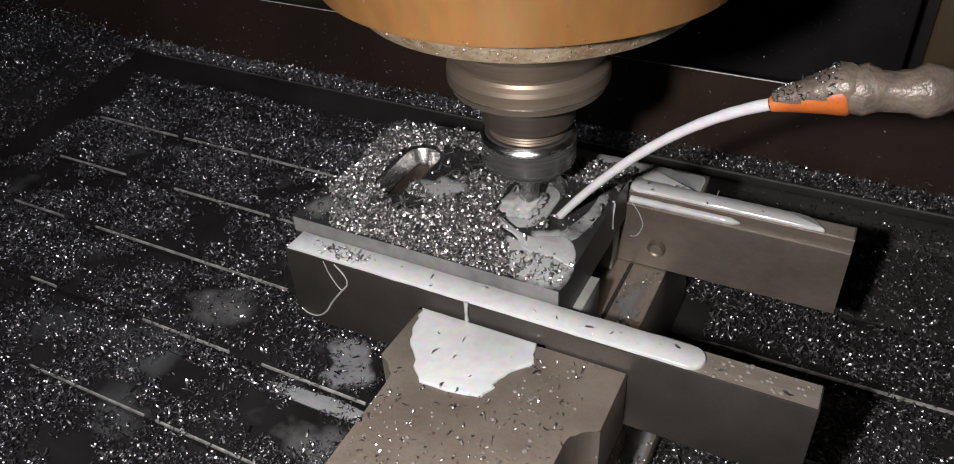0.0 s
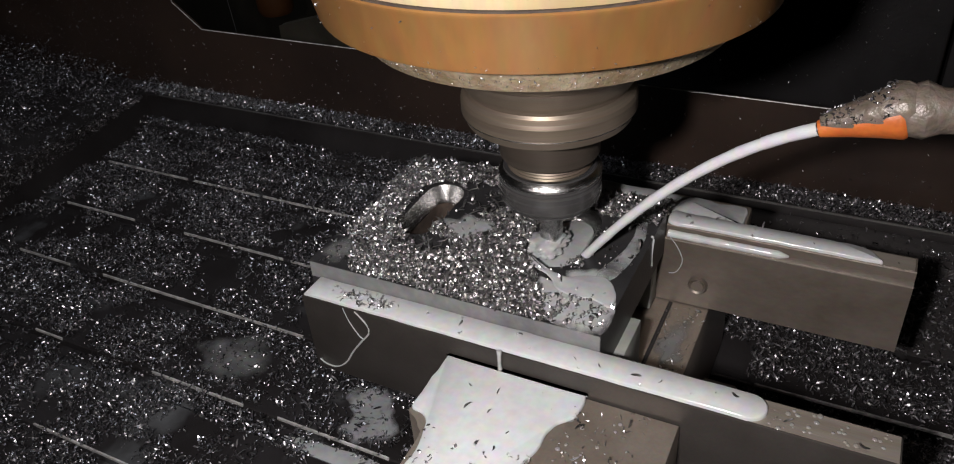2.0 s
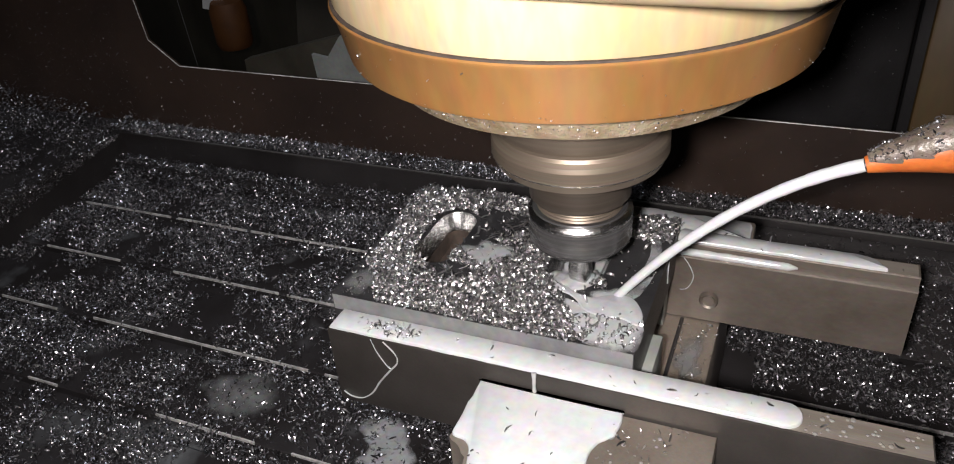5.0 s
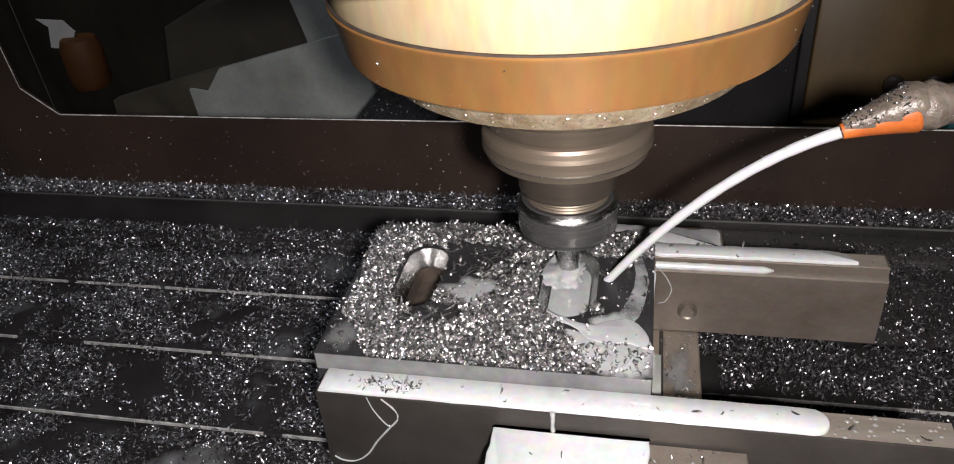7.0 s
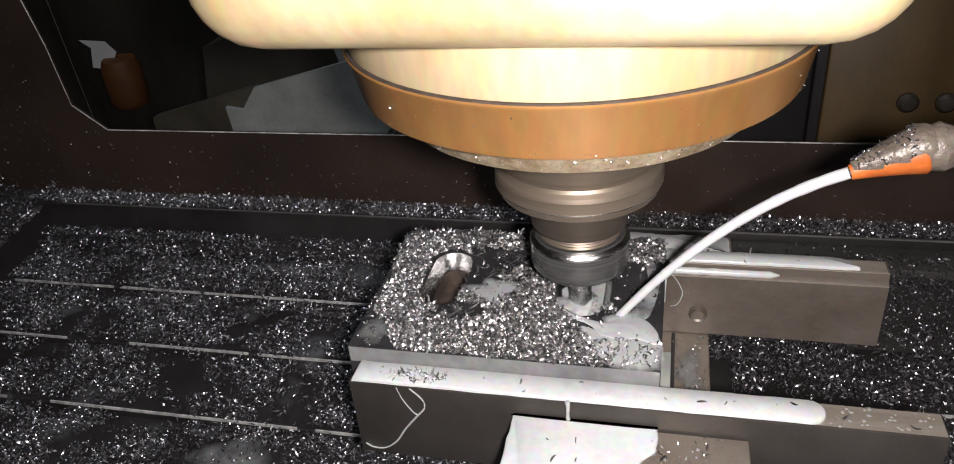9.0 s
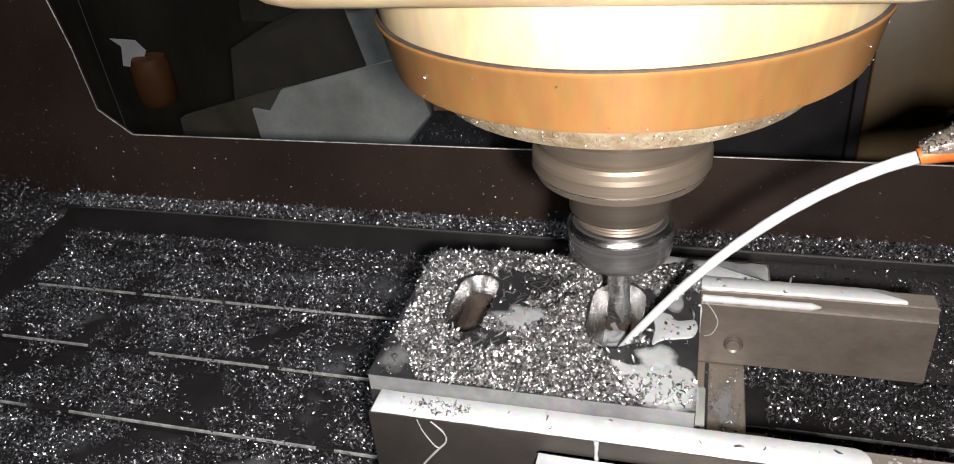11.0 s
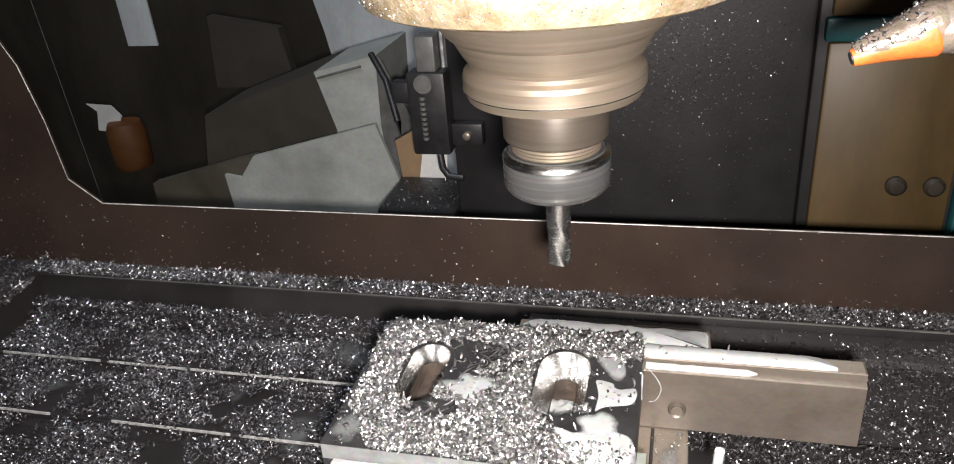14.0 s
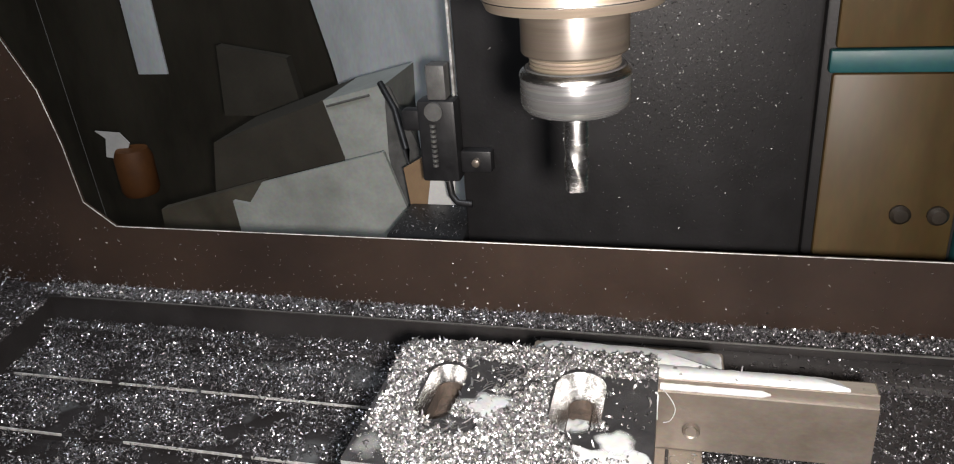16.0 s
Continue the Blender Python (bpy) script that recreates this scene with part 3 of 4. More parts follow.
    for i in range(29):
        z = 0.1130 + 0.0014 * i
        ring = []
        for k in range(steps):
            a = 2 * math.pi * k / steps
            r = 0.0050
            if z < 0.1330:
                u = (a * 4 / (2 * math.pi) + (z - 0.113) * 62) % 1.0
                r = 0.0053 - 0.0007 * min(1.0, max(0.0, math.sin(math.pi * u)) * 1.25) * min(1, (0.1345 - z) / 0.004)
            ring.append(bm.verts.new((r * math.cos(a), r * math.sin(a), z)))
        rings.append(ring)
    for a, b in zip(rings, rings[1:]):
        for k in range(steps):
            bm.faces.new((a[k], a[(k + 1) % steps], b[(k + 1) % steps], b[k]))
    bm.faces.new(rings[0][::-1])
    part("nut_edge", turned([(0.0200, 0.1650), (0.0214, 0.1638), (0.0219, 0.1628), (0.0219, 0.1620), (0.0200, 0.1620)]), BRIGHT, spindle, "bright polished edge of the nut")
    part("end_mill", bm, BRIGHT, spindle, "bright four-flute end mill", smooth=30)
    # nozzle and hose, in the head's own space
    ox = AXIS[0]
    tip = Vector((0.1590 - ox, -0.0159, 0.2045))
    d = Vector((0.0235, 0.003, 0.0080))
    part("nozzle", tube([tip + d * s for s in (0, 0.02, 0.35, 0.7, 0.95, 1.0)], [0.0027, 0.0029, 0.0045, 0.0066, 0.0084, 0.0080], 24), ORANGE, head, "orange plastic nozzle crusted with chips")
    up = Vector((-0.28, 0.2, 0.94)) * 0.0013
    part("wrap", tube([tip + d * s + up for s in (0.04, 0.25, 0.5, 0.75, 1.0, 1.12, 1.2)], [0.0026, 0.0042, 0.0057, 0.0074, 0.0086, 0.0082, 0.0066], 24, wobble=0.05, seed=4), TAPE, head, "grimy tape and chips on the nozzle")
    crust = []
    for _ in range(260):
        u, a = rnd.uniform(0.05, 1.0), rnd.uniform(-1.5, 1.5)
        r = 0.0030 + 0.0058 * u
        crust.append(tip + d * u + up + Vector((0, 1, 0)) * (r * math.sin(a)) + Vector((-0.33, 0, 0.94)) * (r * math.cos(a)))
    ob = chips("crust", crust, CHIP_DARK, size=(0.0006, 0.0016), seed=14, flat=0.9)
    ob.parent = head
    tagged(ob, "chips crusted on the nozzle", kind="stuff")
    pts, rad = [], []
    rnd = random.Random(9)
    for i in range(34):
        s = i / 33
        pts.append(tip + d + Vector((0.001 + 0.15 * s, 0.006 * s + 0.06 * s * s, 0.001 + 0.012 * s + 0.03 * s * s)))
        rad.append(0.0079 + 0.0014 * math.sin(i * 1.62) + rnd.uniform(-0.0007, 0.0007))
    part("hose", tube(pts, rad, 22, wobble=0.04, seed=5), TAPE, head, "hose wrapped in grimy grey tape")
    part("hose_pipe", tube([pts[-1], pts[-1] + Vector((0.03, 0.06, 0.04)), pts[-1] + Vector((-0.05, 0.16, 0.14)), Vector((0.09, 0.17, 0.45))], [0.009] * 4, 16), TAPE, head)
    part("outlet", turned([(0.0, 0.0), (0.0022, 0.0), (0.0022, 0.001), (0, 0.001)], 16), BLACK, head).matrix_local = Matrix.Translation(tip - d.normalized() * 0.0004) @ d.to_track_quat("Z", "Y").to_matrix().to_4x4()
    HEAD["thing"], HEAD["spindle"], HEAD["tip"] = head, spindle, tip


def stream_point(s):
    """Way of the jet from the nozzle, s metres to the side."""
    return Vector((-s, 0.10 * s, -(0.45 * s + 6.0 * s * s)))


JET = []


def build_stream():
    """The jet of coolant, in short rigid pieces."""
    n, reach = 16, 0.128
    for i in range(n):
        a, b = reach * i / n, reach * (i + 1) / n + 0.0004
        pts = [stream_point(a + (b - a) * k / 4) for k in range(5)]
        o = pts[0].copy()
        r0 = 0.0023 - 0.0006 * i / n
        bm = tube([p - o for p in pts], [r0 * (1 + 0.03 * math.sin(i * 5 + k)) for k in range(5)], 12)
        ob = part("coolant_jet", bm, COOLANT, smooth=60)
        tagged(ob, "white jet of milky cutting coolant from the nozzle", "coolant jet", "pieces of the coolant jet")
        JET.append((ob, a, o))


DROPS = []


def build_drops():
    """The last drips that fall from the nozzle."""
    for i, leave in enumerate((14.10, 14.37, 14.74, 15.08)):
        n = 9
        pts = [Vector((0, 0, 0.009 - 0.018 * k / (n - 1))) for k in range(n)]
        ob = part("coolant_drop", tube(pts, [0.00055 * math.sin(math.pi * (k + 0.4) / n) + 0.0002 for k in range(n)], 10), COOLANT, smooth=80)
        tagged(ob, "small white drop of coolant falling from the nozzle", "coolant drop", "falling coolant drops")
        DROPS.append((ob, leave))


# ---- coolant lying about ----
POOLS = {}


def wavy(points, amount, cuts=6):
    """A closed outline with an uneven liquid edge."""
    out = []
    for i, p in enumerate(points):
        o, q, r = points[i - 1], points[(i + 1) % len(points)], points[(i + 2) % len(points)]
        for k in range(cuts):
            u = k / cuts
            f = lambda c: 0.5 * (2 * p[c] + (q[c] - o[c]) * u + (2 * o[c] - 5 * p[c] + 4 * q[c] - r[c]) * u * u + (3 * p[c] - o[c] - 3 * q[c] + r[c]) * u ** 3)
            x, y = f(0), f(1)
            x, y = p[0] + (q[0] - p[0]) * u + 1.0 * (x - p[0] - (q[0] - p[0]) * u), p[1] + (q[1] - p[1]) * u + 1.0 * (y - p[1] - (q[1] - p[1]) * u)
            out.append((x + amount * noise.noise((x * 220, y * 220, 3)), y + amount * noise.noise((x * 220, y * 220, 9))))
    return out


def build_coolant():
    def film(name, outline, z, thick, mat, label):
        return tagged(puddle(name, outline, z, thick, mat), label, "coolant")

    def run(x0, x1, y0, y1, seed):
        pts, n = [], 30
        for i in range(n + 1):
            x = x0 + (x1 - x0) * i / n
            pts.append((x, y0 + 0.0004 * noise.noise((x * 90, seed, 0))))
        r = (y1 - y0) / 2
        pts += [(x1 + r * math.cos(a), (y0 + y1) / 2 + r * math.sin(a)) for a in [-math.pi / 2 + math.pi * k / 10 for k in range(1, 10)]]
        for i in range(n, -1, -1):
            x = x0 + (x1 - x0) * i / n
            pts.append((x, y1 + 0.0004 * noise.noise((x * 90, seed, 5))))
        return pts
    film("coolant_film", run(-0.0385, 0.149, -0.1372, -0.1246, 1), BAR_TOP + 0.0002, 0.0016, COOLANT, "thick white coolant film lying along the front bar")
    film("coolant_film", wavy([(0.0930, -0.0283), (0.110, -0.0285), (0.135, -0.0284), (0.160, -0.0285), (0.180, -0.0284), (0.1845, -0.0276), (0.1825, -0.0245), (0.1775, -0.0205), (0.172, -0.0190), (0.150, -0.0187), (0.125, -0.0189), (0.100, -0.0187), (0.0930, -0.0188)], 0.0005), BAR_TOP + 0.0002, 0.0016, COOLANT, "thick white coolant film lying along the rear bar")
    film("coolant_film", wavy([(0.026, -0.0150), (0.034, -0.0168), (0.060, -0.0169), (0.090, -0.0169), (0.1220, -0.0169), (0.1246, -0.0150), (0.1246, -0.0060), (0.1238, -0.0010), (0.118, 0.0004), (0.110, -0.0012), (0.102, 0.0010), (0.092, -0.0004), (0.080, 0.0012), (0.066, 0.0008), (0.052, 0.0020), (0.040, 0.0018), (0.030, 0.0005), (0.0245, -0.0050)], 0.0009), 0.1117, 0.0012, MILK, "bluish white coolant on top of the fixed jaw")
    lip = tube([(0.0935 + 0.0045 * k, -0.0304, 0.1102) for k in range(13)], [0.0019 + 0.0003 * noise.noise((k * 0.9, 2, 5)) if k < 12 else 0.0006 for k in range(13)], 10)
    tagged(part("coolant_film", lip, COOLANT, smooth=80), "narrow white coolant strip on the rear bar's step", "coolant")
    jaw = [(0.0345, -0.1389), (0.089, -0.1389), (0.0926, -0.1495), (0.086, -0.157), (0.0835, -0.1625), (0.0826, -0.1682), (0.0804, -0.1744), (0.068, -0.1765), (0.0549, -0.1773), (0.047, -0.168), (0.0395, -0.1582), (0.036, -0.149)]
    fine = []
    for i, p in enumerate(jaw):
        q = jaw[(i + 1) % len(jaw)]
        for k in range(4):
            x, y = p[0] + (q[0] - p[0]) * k / 4, p[1] + (q[1] - p[1]) * k / 4
            j = 0.0016 * noise.noise((x * 260, y * 260, 3)) if y < -0.1392 else 0
            fine.append((x + j, min(-0.1388, y + j)))
    film("coolant_pool", fine, 0.1042, 0.0012, COOLANT, "white pool of coolant on the movable jaw")
    # the jaw pool spreads during the first seconds; the plate's pool drains when the tool leaves
    POOLS["spread"] = film("coolant_pool", wavy([(0.0328, -0.1410), (0.0331, -0.1388), (0.0360, -0.1387), (0.0600, -0.1387), (0.0890, -0.1387), (0.0922, -0.1389), (0.0926, -0.1471), (0.088, -0.1538), (0.0852, -0.1612), (0.0848, -0.1694), (0.080, -0.186), (0.074, -0.205), (0.046, -0.205), (0.0450, -0.1865), (0.0428, -0.1766), (0.0400, -0.1709), (0.0338, -0.1690), (0.0328, -0.1640)], 0.0005), 0.1042, 0.0013, COOLANT, "white pool of coolant spreading on the movable jaw")
    POOLS["plate"] = film("coolant_pool", wavy([(0.0455, -0.0850), (0.0500, -0.0921), (0.0596, -0.0965), (0.0668, -0.1035), (0.0749, -0.1060), (0.0830, -0.1050), (0.0900, -0.1075), (0.0905, -0.0996), (0.0839, -0.0902), (0.0749, -0.0913), (0.0680, -0.0945), (0.0599, -0.0930), (0.0520, -0.0885)], 0.0004), PLATE_TOP + 0.0003, 0.0006, MILK, "white coolant pool round the tool on the plate")
    soft_film("coolant_pool", wavy([(0.0560, -0.0985), (0.0660, -0.1000), (0.0760, -0.0960), (0.0849, -0.0974), (0.0915, -0.1030), (0.0920, -0.1232), (0.0720, -0.1236), (0.0610, -0.1150)], 0.0005), PLATE_TOP + 0.0001, 0.0003, MILKFILM, "grey milky film soaking the chips on the plate")
    arc = [(0.0800, -0.0345), (0.0850, -0.0450), (0.0870, -0.0560), (0.0868, -0.0670), (0.0850, -0.0770), (0.0825, -0.0860), (0.0800, -0.0920)]
    bm = tube([(x, y, 0) for x, y in arc], [0.0012, 0.0022, 0.0026, 0.0030, 0.0036, 0.0042, 0.0030], 14)
    bmesh.ops.scale(bm, verts=bm.verts, vec=(1, 1, 0.16))
    bmesh.ops.translate(bm, verts=bm.verts, vec=(0, 0, PLATE_TOP + 0.0001))
    lay = bm.verts.layers.float.new("depth")
    for v in bm.verts:
        v[lay] = 0.42
    POOLS["arc"] = tagged(part("coolant_pool", bm, WASH, smooth=80), "white rim of coolant pushed aside by the jet", "coolant")
    POOLS["late"] = film("coolant_pool", wavy([(0.0715, -0.0620), (0.0795, -0.0630), (0.0826, -0.0672), (0.0908, -0.0660), (0.0901, -0.0775), (0.0782, -0.0815), (0.0732, -0.0853), (0.0734, -0.0732)], 0.0003), PLATE_TOP + 0.0001, 0.0006, MILK, "white coolant patch remaining on the plate")
    POOLS["arm"] = soft_film("coolant_pool", wavy([(0.0690, -0.0396), (0.0715, -0.0495), (0.0793, -0.0606), (0.0848, -0.0594), (0.0853, -0.0422), (0.0895, -0.0390), (0.0780, -0.0380)], 0.0003), PLATE_TOP + 0.0001, 0.0004, DRYMILK, "grey coolant tongue drying beside the slot")
    soft_film("coolant_pool", blob_outline(0.0755, -0.0940, 0.0098, 0.0098, seed=12), PLATE_TOP + 0.00025, 0.0003, WASH, "small thin milky patch drying on the plate")
    soft_film("coolant_pool", blob_outline(0.0150, -0.0800, 0.0150, 0.0110, rough=0.35, seed=15), PLATE_TOP + 0.0026, 0.0003, WASH, "milky coolant soaking the chips")
    POOLS["slot"] = film("coolant_pool", slot_ring(SLOT_CENTRES[1][0], SLOT_CENTRES[1][1], 0.0210, 0.0089), PLATE_TOP - 0.0065, 0.0012, THIN, "coolant swirling in the slot")
    soft_film("coolant_pool", blob_outline(0.106, -0.062, 0.0085, 0.020, rough=0.4, seed=6), 0.0716, 0.0003, SMEAR, "milky puddle on the vise bed")
    soft_film("coolant_pool", blob_outline(0.107, -0.098, 0.0075, 0.013, seed=8), 0.0716, 0.0003, SMEAR, "thin wet smear on the vise bed")
    soft_film("coolant_pool", blob_outline(-0.0345, -0.1110, 0.0085, 0.0120, seed=7), PLATE_TOP + 0.0001, 0.0002, SMEAR, "thin wet smear on the plate corner")
    soft_film("coolant_pool", wavy([(-0.0690, -0.0913), (-0.0499, -0.0799), (-0.0324, -0.0970), (-0.0230, -0.1120), (-0.0371, -0.1225), (-0.0580, -0.1191), (-0.0560, -0.1074)], 0.0015), 0.0004, 0.0005, DRYMILK, "milky puddle on the table beside the vise")
    soft_film("coolant_pool", blob_outline(-0.148, -0.095, 0.033, 0.022, seed=10), 0.0004, 0.0005, SMEAR, "milky puddle on the table")
    soft_film("coolant_pool", blob_outline(-0.02, -0.160, 0.036, 0.020, seed=13), 0.0004, 0.0004, SMEAR, "grey wet patch on the table before the vise")
    soft_film("coolant_pool", blob_outline(-0.20, 0.105, 0.050, 0.010, seed=16), 0.0004, 0.0005, SMEAR, "milky puddle along the table's back edge")
    film("coolant_pool", wavy([(-0.0844, -0.1300), (-0.0600, -0.1268), (-0.0200, -0.1265), (-0.0100, -0.1370), (-0.0450, -0.1374), (-0.0740, -0.1368)], 0.0012), -0.0040, 0.0008, THIN, "coolant standing in the table slot")
    soft_film("coolant_pool", blob_outline(0.1255, -0.085, 0.0070, 0.034, rough=0.4, seed=25), 0.0162, 0.0003, DRYMILK, "milky splash on the vise flange")
    # loose droplets on the bar ends
    rnd = random.Random(31)
    bm = bmesh.new()
    spots = [(rnd.uniform(0.156, 0.194), rnd.uniform(-0.1365, -0.1255), BAR_TOP + 0.0001) for _ in range(34)] + [(rnd.uniform(0.088, 0.114), rnd.uniform(-0.24, -0.145), 0.1041) for _ in range(60)] + [(rnd.uniform(0.045, 0.085), rnd.uniform(-0.24, -0.185), 0.1041) for _ in range(30)]
    for x, y0, z in spots:
        r = rnd.uniform(0.0003, 0.0011) * rnd.choice((0.7, 1.0, 1.0))
        m = Matrix.Translation((x, y0, z)) @ Matrix.Diagonal((r, r * rnd.uniform(0.8, 1.2), r * 0.4, 1))
        bmesh.ops.create_icosphere(bm, subdivisions=2, radius=1.0, matrix=m)
    tagged(part("coolant_droplets", bm, DROP, smooth=80), "small milky droplets splashed on bar and jaw", "coolant", kind="stuff")
    # froth whipped up round the turning tool
    bm = bmesh.new()
    bmesh.ops.create_icosphere(bm, subdivisions=4, radius=1.0)
    lay = bm.verts.layers.float.new("depth")
    for v in bm.verts:
        k = 1 + 0.35 * noise.fractal(v.co * 1.7, 0.7, 2.0, 4)
        v[lay] = 0.75
        v.co = Vector((v.co.x * 0.0100 * k - 0.002, v.co.y * 0.0125 * k, v.co.z * 0.0036 * k))
    POOLS["froth"] = tagged(part("coolant_froth", bm, WASH, smooth=80), "white froth churned up round the end mill", "coolant")
    # drips down the bar faces
    y = -0.1379

    def drip(points, r, label):
        pts, rad = [], []
        for i in range(len(points) - 1):
            o, p, q, e = [Vector(points[min(max(k, 0), len(points) - 1)]) for k in (i - 1, i, i + 1, i + 2)]
            for k in range(5):
                u = k / 5
                pts.append(0.5 * (2 * p + (q - o) * u + (2 * o - 5 * p + 4 * q - e) * u * u + (3 * p - o - 3 * q + e) * u ** 3))
                rad.append((r[i] * (1 - u) + r[i + 1] * u) * (0.62 + 0.25 * noise.noise((i * 3.1 + u, r[0] * 9000, 1))))
        ob = part("coolant_drip", tube(pts, rad, 8), THIN, smooth=70)
        tagged(ob, label, "coolant drip")
    drip([(-0.012, y, 0.1135), (-0.007, y, 0.108), (-0.0065, y, 0.103), (-0.011, y, 0.097), (-0.017, y, 0.089), (-0.022, y, 0.081), (-0.028, y, 0.076), (-0.034, y, 0.0755), (-0.038, y, 0.078)], [0.0006, 0.0007, 0.0006, 0.0008, 0.0008, 0.0007, 0.0006, 0.0006, 0.0004], "thin white trickle curling down the bar face")
    drip([(-0.018, y, 0.1135), (-0.016, y, 0.107), (-0.012, y, 0.100), (-0.0095, y, 0.0985)], [0.0004] * 4, "fine white trickle on the bar face")
    drip([(0.0560, y, 0.1150), (0.0562, y - 0.0006, 0.112), (0.0560, y - 0.0004, 0.108), (0.0562, y - 0.0006, 0.1045)], [0.0018, 0.0013, 0.0012, 0.0017], "white coolant dripping from bar to jaw")
    y = -0.0323
    for dy, z in ((-0.0545, 0.1065),):
        drip([(0.0915, dy, PLATE_TOP + 0.0006), (0.0927, dy, PLATE_TOP - 0.0005), (0.0928, dy - 0.001, (z + PLATE_TOP) / 2), (0.0928, dy, z)], [0.0008, 0.0008, 0.0005, 0.0007], "white coolant running down the plate side")
    drip([(0.0945, y, 0.110), (0.099, y, 0.104), (0.1015, y, 0.097), (0.099, y, 0.090), (0.095, y, 0.0885)], [0.0004] * 5, "fine white trickle on the rear bar")


# ---- chips ----
def build_chips():
    heap = lambda x, y: 0.006 * max(0.0, fbm(x, y, 9, 4.0) + 0.25)

    def on_table(x, y, rnd):
        if 0.016 < x < 0.135 and -0.30 < y < 0.03:
            return None
        if (math.hypot((x + 0.046) / 0.022, (y + 0.104) / 0.016) < 1 and rnd.random() < 0.85) or (math.hypot((x + 0.148) / 0.03, (y + 0.095) / 0.017) < 1 and rnd.random() < 0.75):
            return None
        d = fbm(x, y, 16, 2.0) + 0.35 * fbm(x, y, 60, 8.0)
        if x > 0.185 and 0.055 < y < 0.128:
            k = min(1.0, (x - 0.185) / 0.03) * min(1.0, (y - 0.055) / 0.052)
            if rnd.random() < 0.85 and y < 0.1165 + 0.004 * fbm(x, y, 50, 9):
                return 0.0003 + 0.0320 * k * (1 - 0.35 * rnd.random() ** 3)
        far = 0.30 if x > 0.13 else (0.45 if y > 0.060 or (x > -0.13 and y > -0.02) else 0.0)
        if d + far + rnd.uniform(-0.32, 0.32) < -0.15:
            return None
        for s in SLOTS:
            if s - SLOT_WIDTH < y < s:
                return -0.0055 + rnd.uniform(0, 0.005) * (0.4 + rnd.random())
            if s <= y < s + 0.0026 and rnd.random() < (0.90 if noise.noise((x * 22, s * 90, 2)) > -0.05 else 0.05):
                return None
        if x > -0.002 and y > 0.102:
            return None if rnd.random() < 0.93 or y > 0.131 else 0.0302
        if x < -0.004 and 0.099 < y <= 0.1165:
            return 0.0003 + (y - 0.099) / 0.0175 * 0.0115 * rnd.random() ** 0.3
        if y > 0.115:
            return 0.0115 + rnd.uniform(0, 0.003) if rnd.random() < 0.75 else None
        if -0.19 < x < -0.06 and -0.125 < y < -0.066 and rnd.random() < 0.6:
            return None
        return rnd.uniform(0.0003, 0.002) + heap(x, y) * rnd.random()
    ob = chips("table_chips", spread(165000, TABLE_LEFT, 0.05, -0.298, 0.131, on_table, 1), CHIP_DARK, seed=1)
    tagged(ob, "dark oily steel chips strewn over the table", "metal chips", kind="stuff")
    bm = bmesh.new()
    cols = []
    for i in range(41):
        x = 0.187 + 0.0085 * i
        k = min(1.0, (x - 0.185) / 0.03)
        cols.append([bm.verts.new((x, y, max(0.0002, k * h * (0.9 + 0.2 * fbm(x, y, 40, 3))))) for y, h in ((0.055, 0.0), (0.068, 0.0065), (0.080, 0.013), (0.092, 0.0205), (0.1036, 0.0265))] + [bm.verts.new((x, 0.1037, 0.0002))])
    for p, q in zip(cols, cols[1:]):
        for j in range(5):
            bm.faces.new((p[j], q[j], q[j + 1], p[j + 1]))
    tagged(part("chip_mound", bm, RIM, smooth=60), "dark packed swarf heaped against the ledge", "metal chips", kind="stuff")
    ob = chips("table_chips", spread(92000, 0.05, 0.46, -0.26, 0.131, on_table, 2), CHIP_DARK, seed=2)
    tagged(ob, "dark oily steel chips heaped beside the vise", "metal chips", kind="stuff")

    def on_rim(x, y, rnd):
        if x < TABLE_LEFT or y > TABLE_BACK:
            z = 0.0362 + rnd.uniform(0, 0.002)
            if x < TABLE_LEFT and y > 0.03:
                z += max(0, (TABLE_LEFT - x) * 0.15 + (y - 0.03) * 0.05) * rnd.random()
            return z if fbm(x, y, 20, 5) + rnd.uniform(-0.2, 0.9) > 0 else None
        return None

    def slumped(x, y, rnd):
        """Chips hanging down the inner face of the side rim, lower towards the front."""
        low = min(0.032, 0.017 + 0.115 * y)
        z = 0.036 - (0.036 - max(0.001, low)) * rnd.random()
        return z if fbm(y, z, 60, 2) + rnd.uniform(-0.3, 0.9) > 0 else None
    ob = chips("rim_chips", spread(34000, -0.45, 0.5, 0.1335, 0.1535, on_rim, 3), CHIP_DARK, seed=3)
    tagged(ob, "steel chips piled on the rim below the guard", "metal chips", kind="stuff")
    ob = chips("rim_chips", spread(34000, -0.72, TABLE_LEFT, -0.29, 0.1535, on_rim, 4) + spread(9000, TABLE_LEFT, TABLE_LEFT + 0.0001, -0.29, 0.128, slumped, 14), CHIP_DARK, seed=4)
    tagged(ob, "steel chips covering the side rim", "metal chips", kind="stuff")

    def inside(x, y, outline):
        hit = False
        for (ax, ay), (bx, by) in zip(outline, outline[1:] + outline[:1]):
            if (ay > y) != (by > y) and x < ax + (bx - ax) * (y - ay) / (by - ay):
                hit = not hit
        return hit
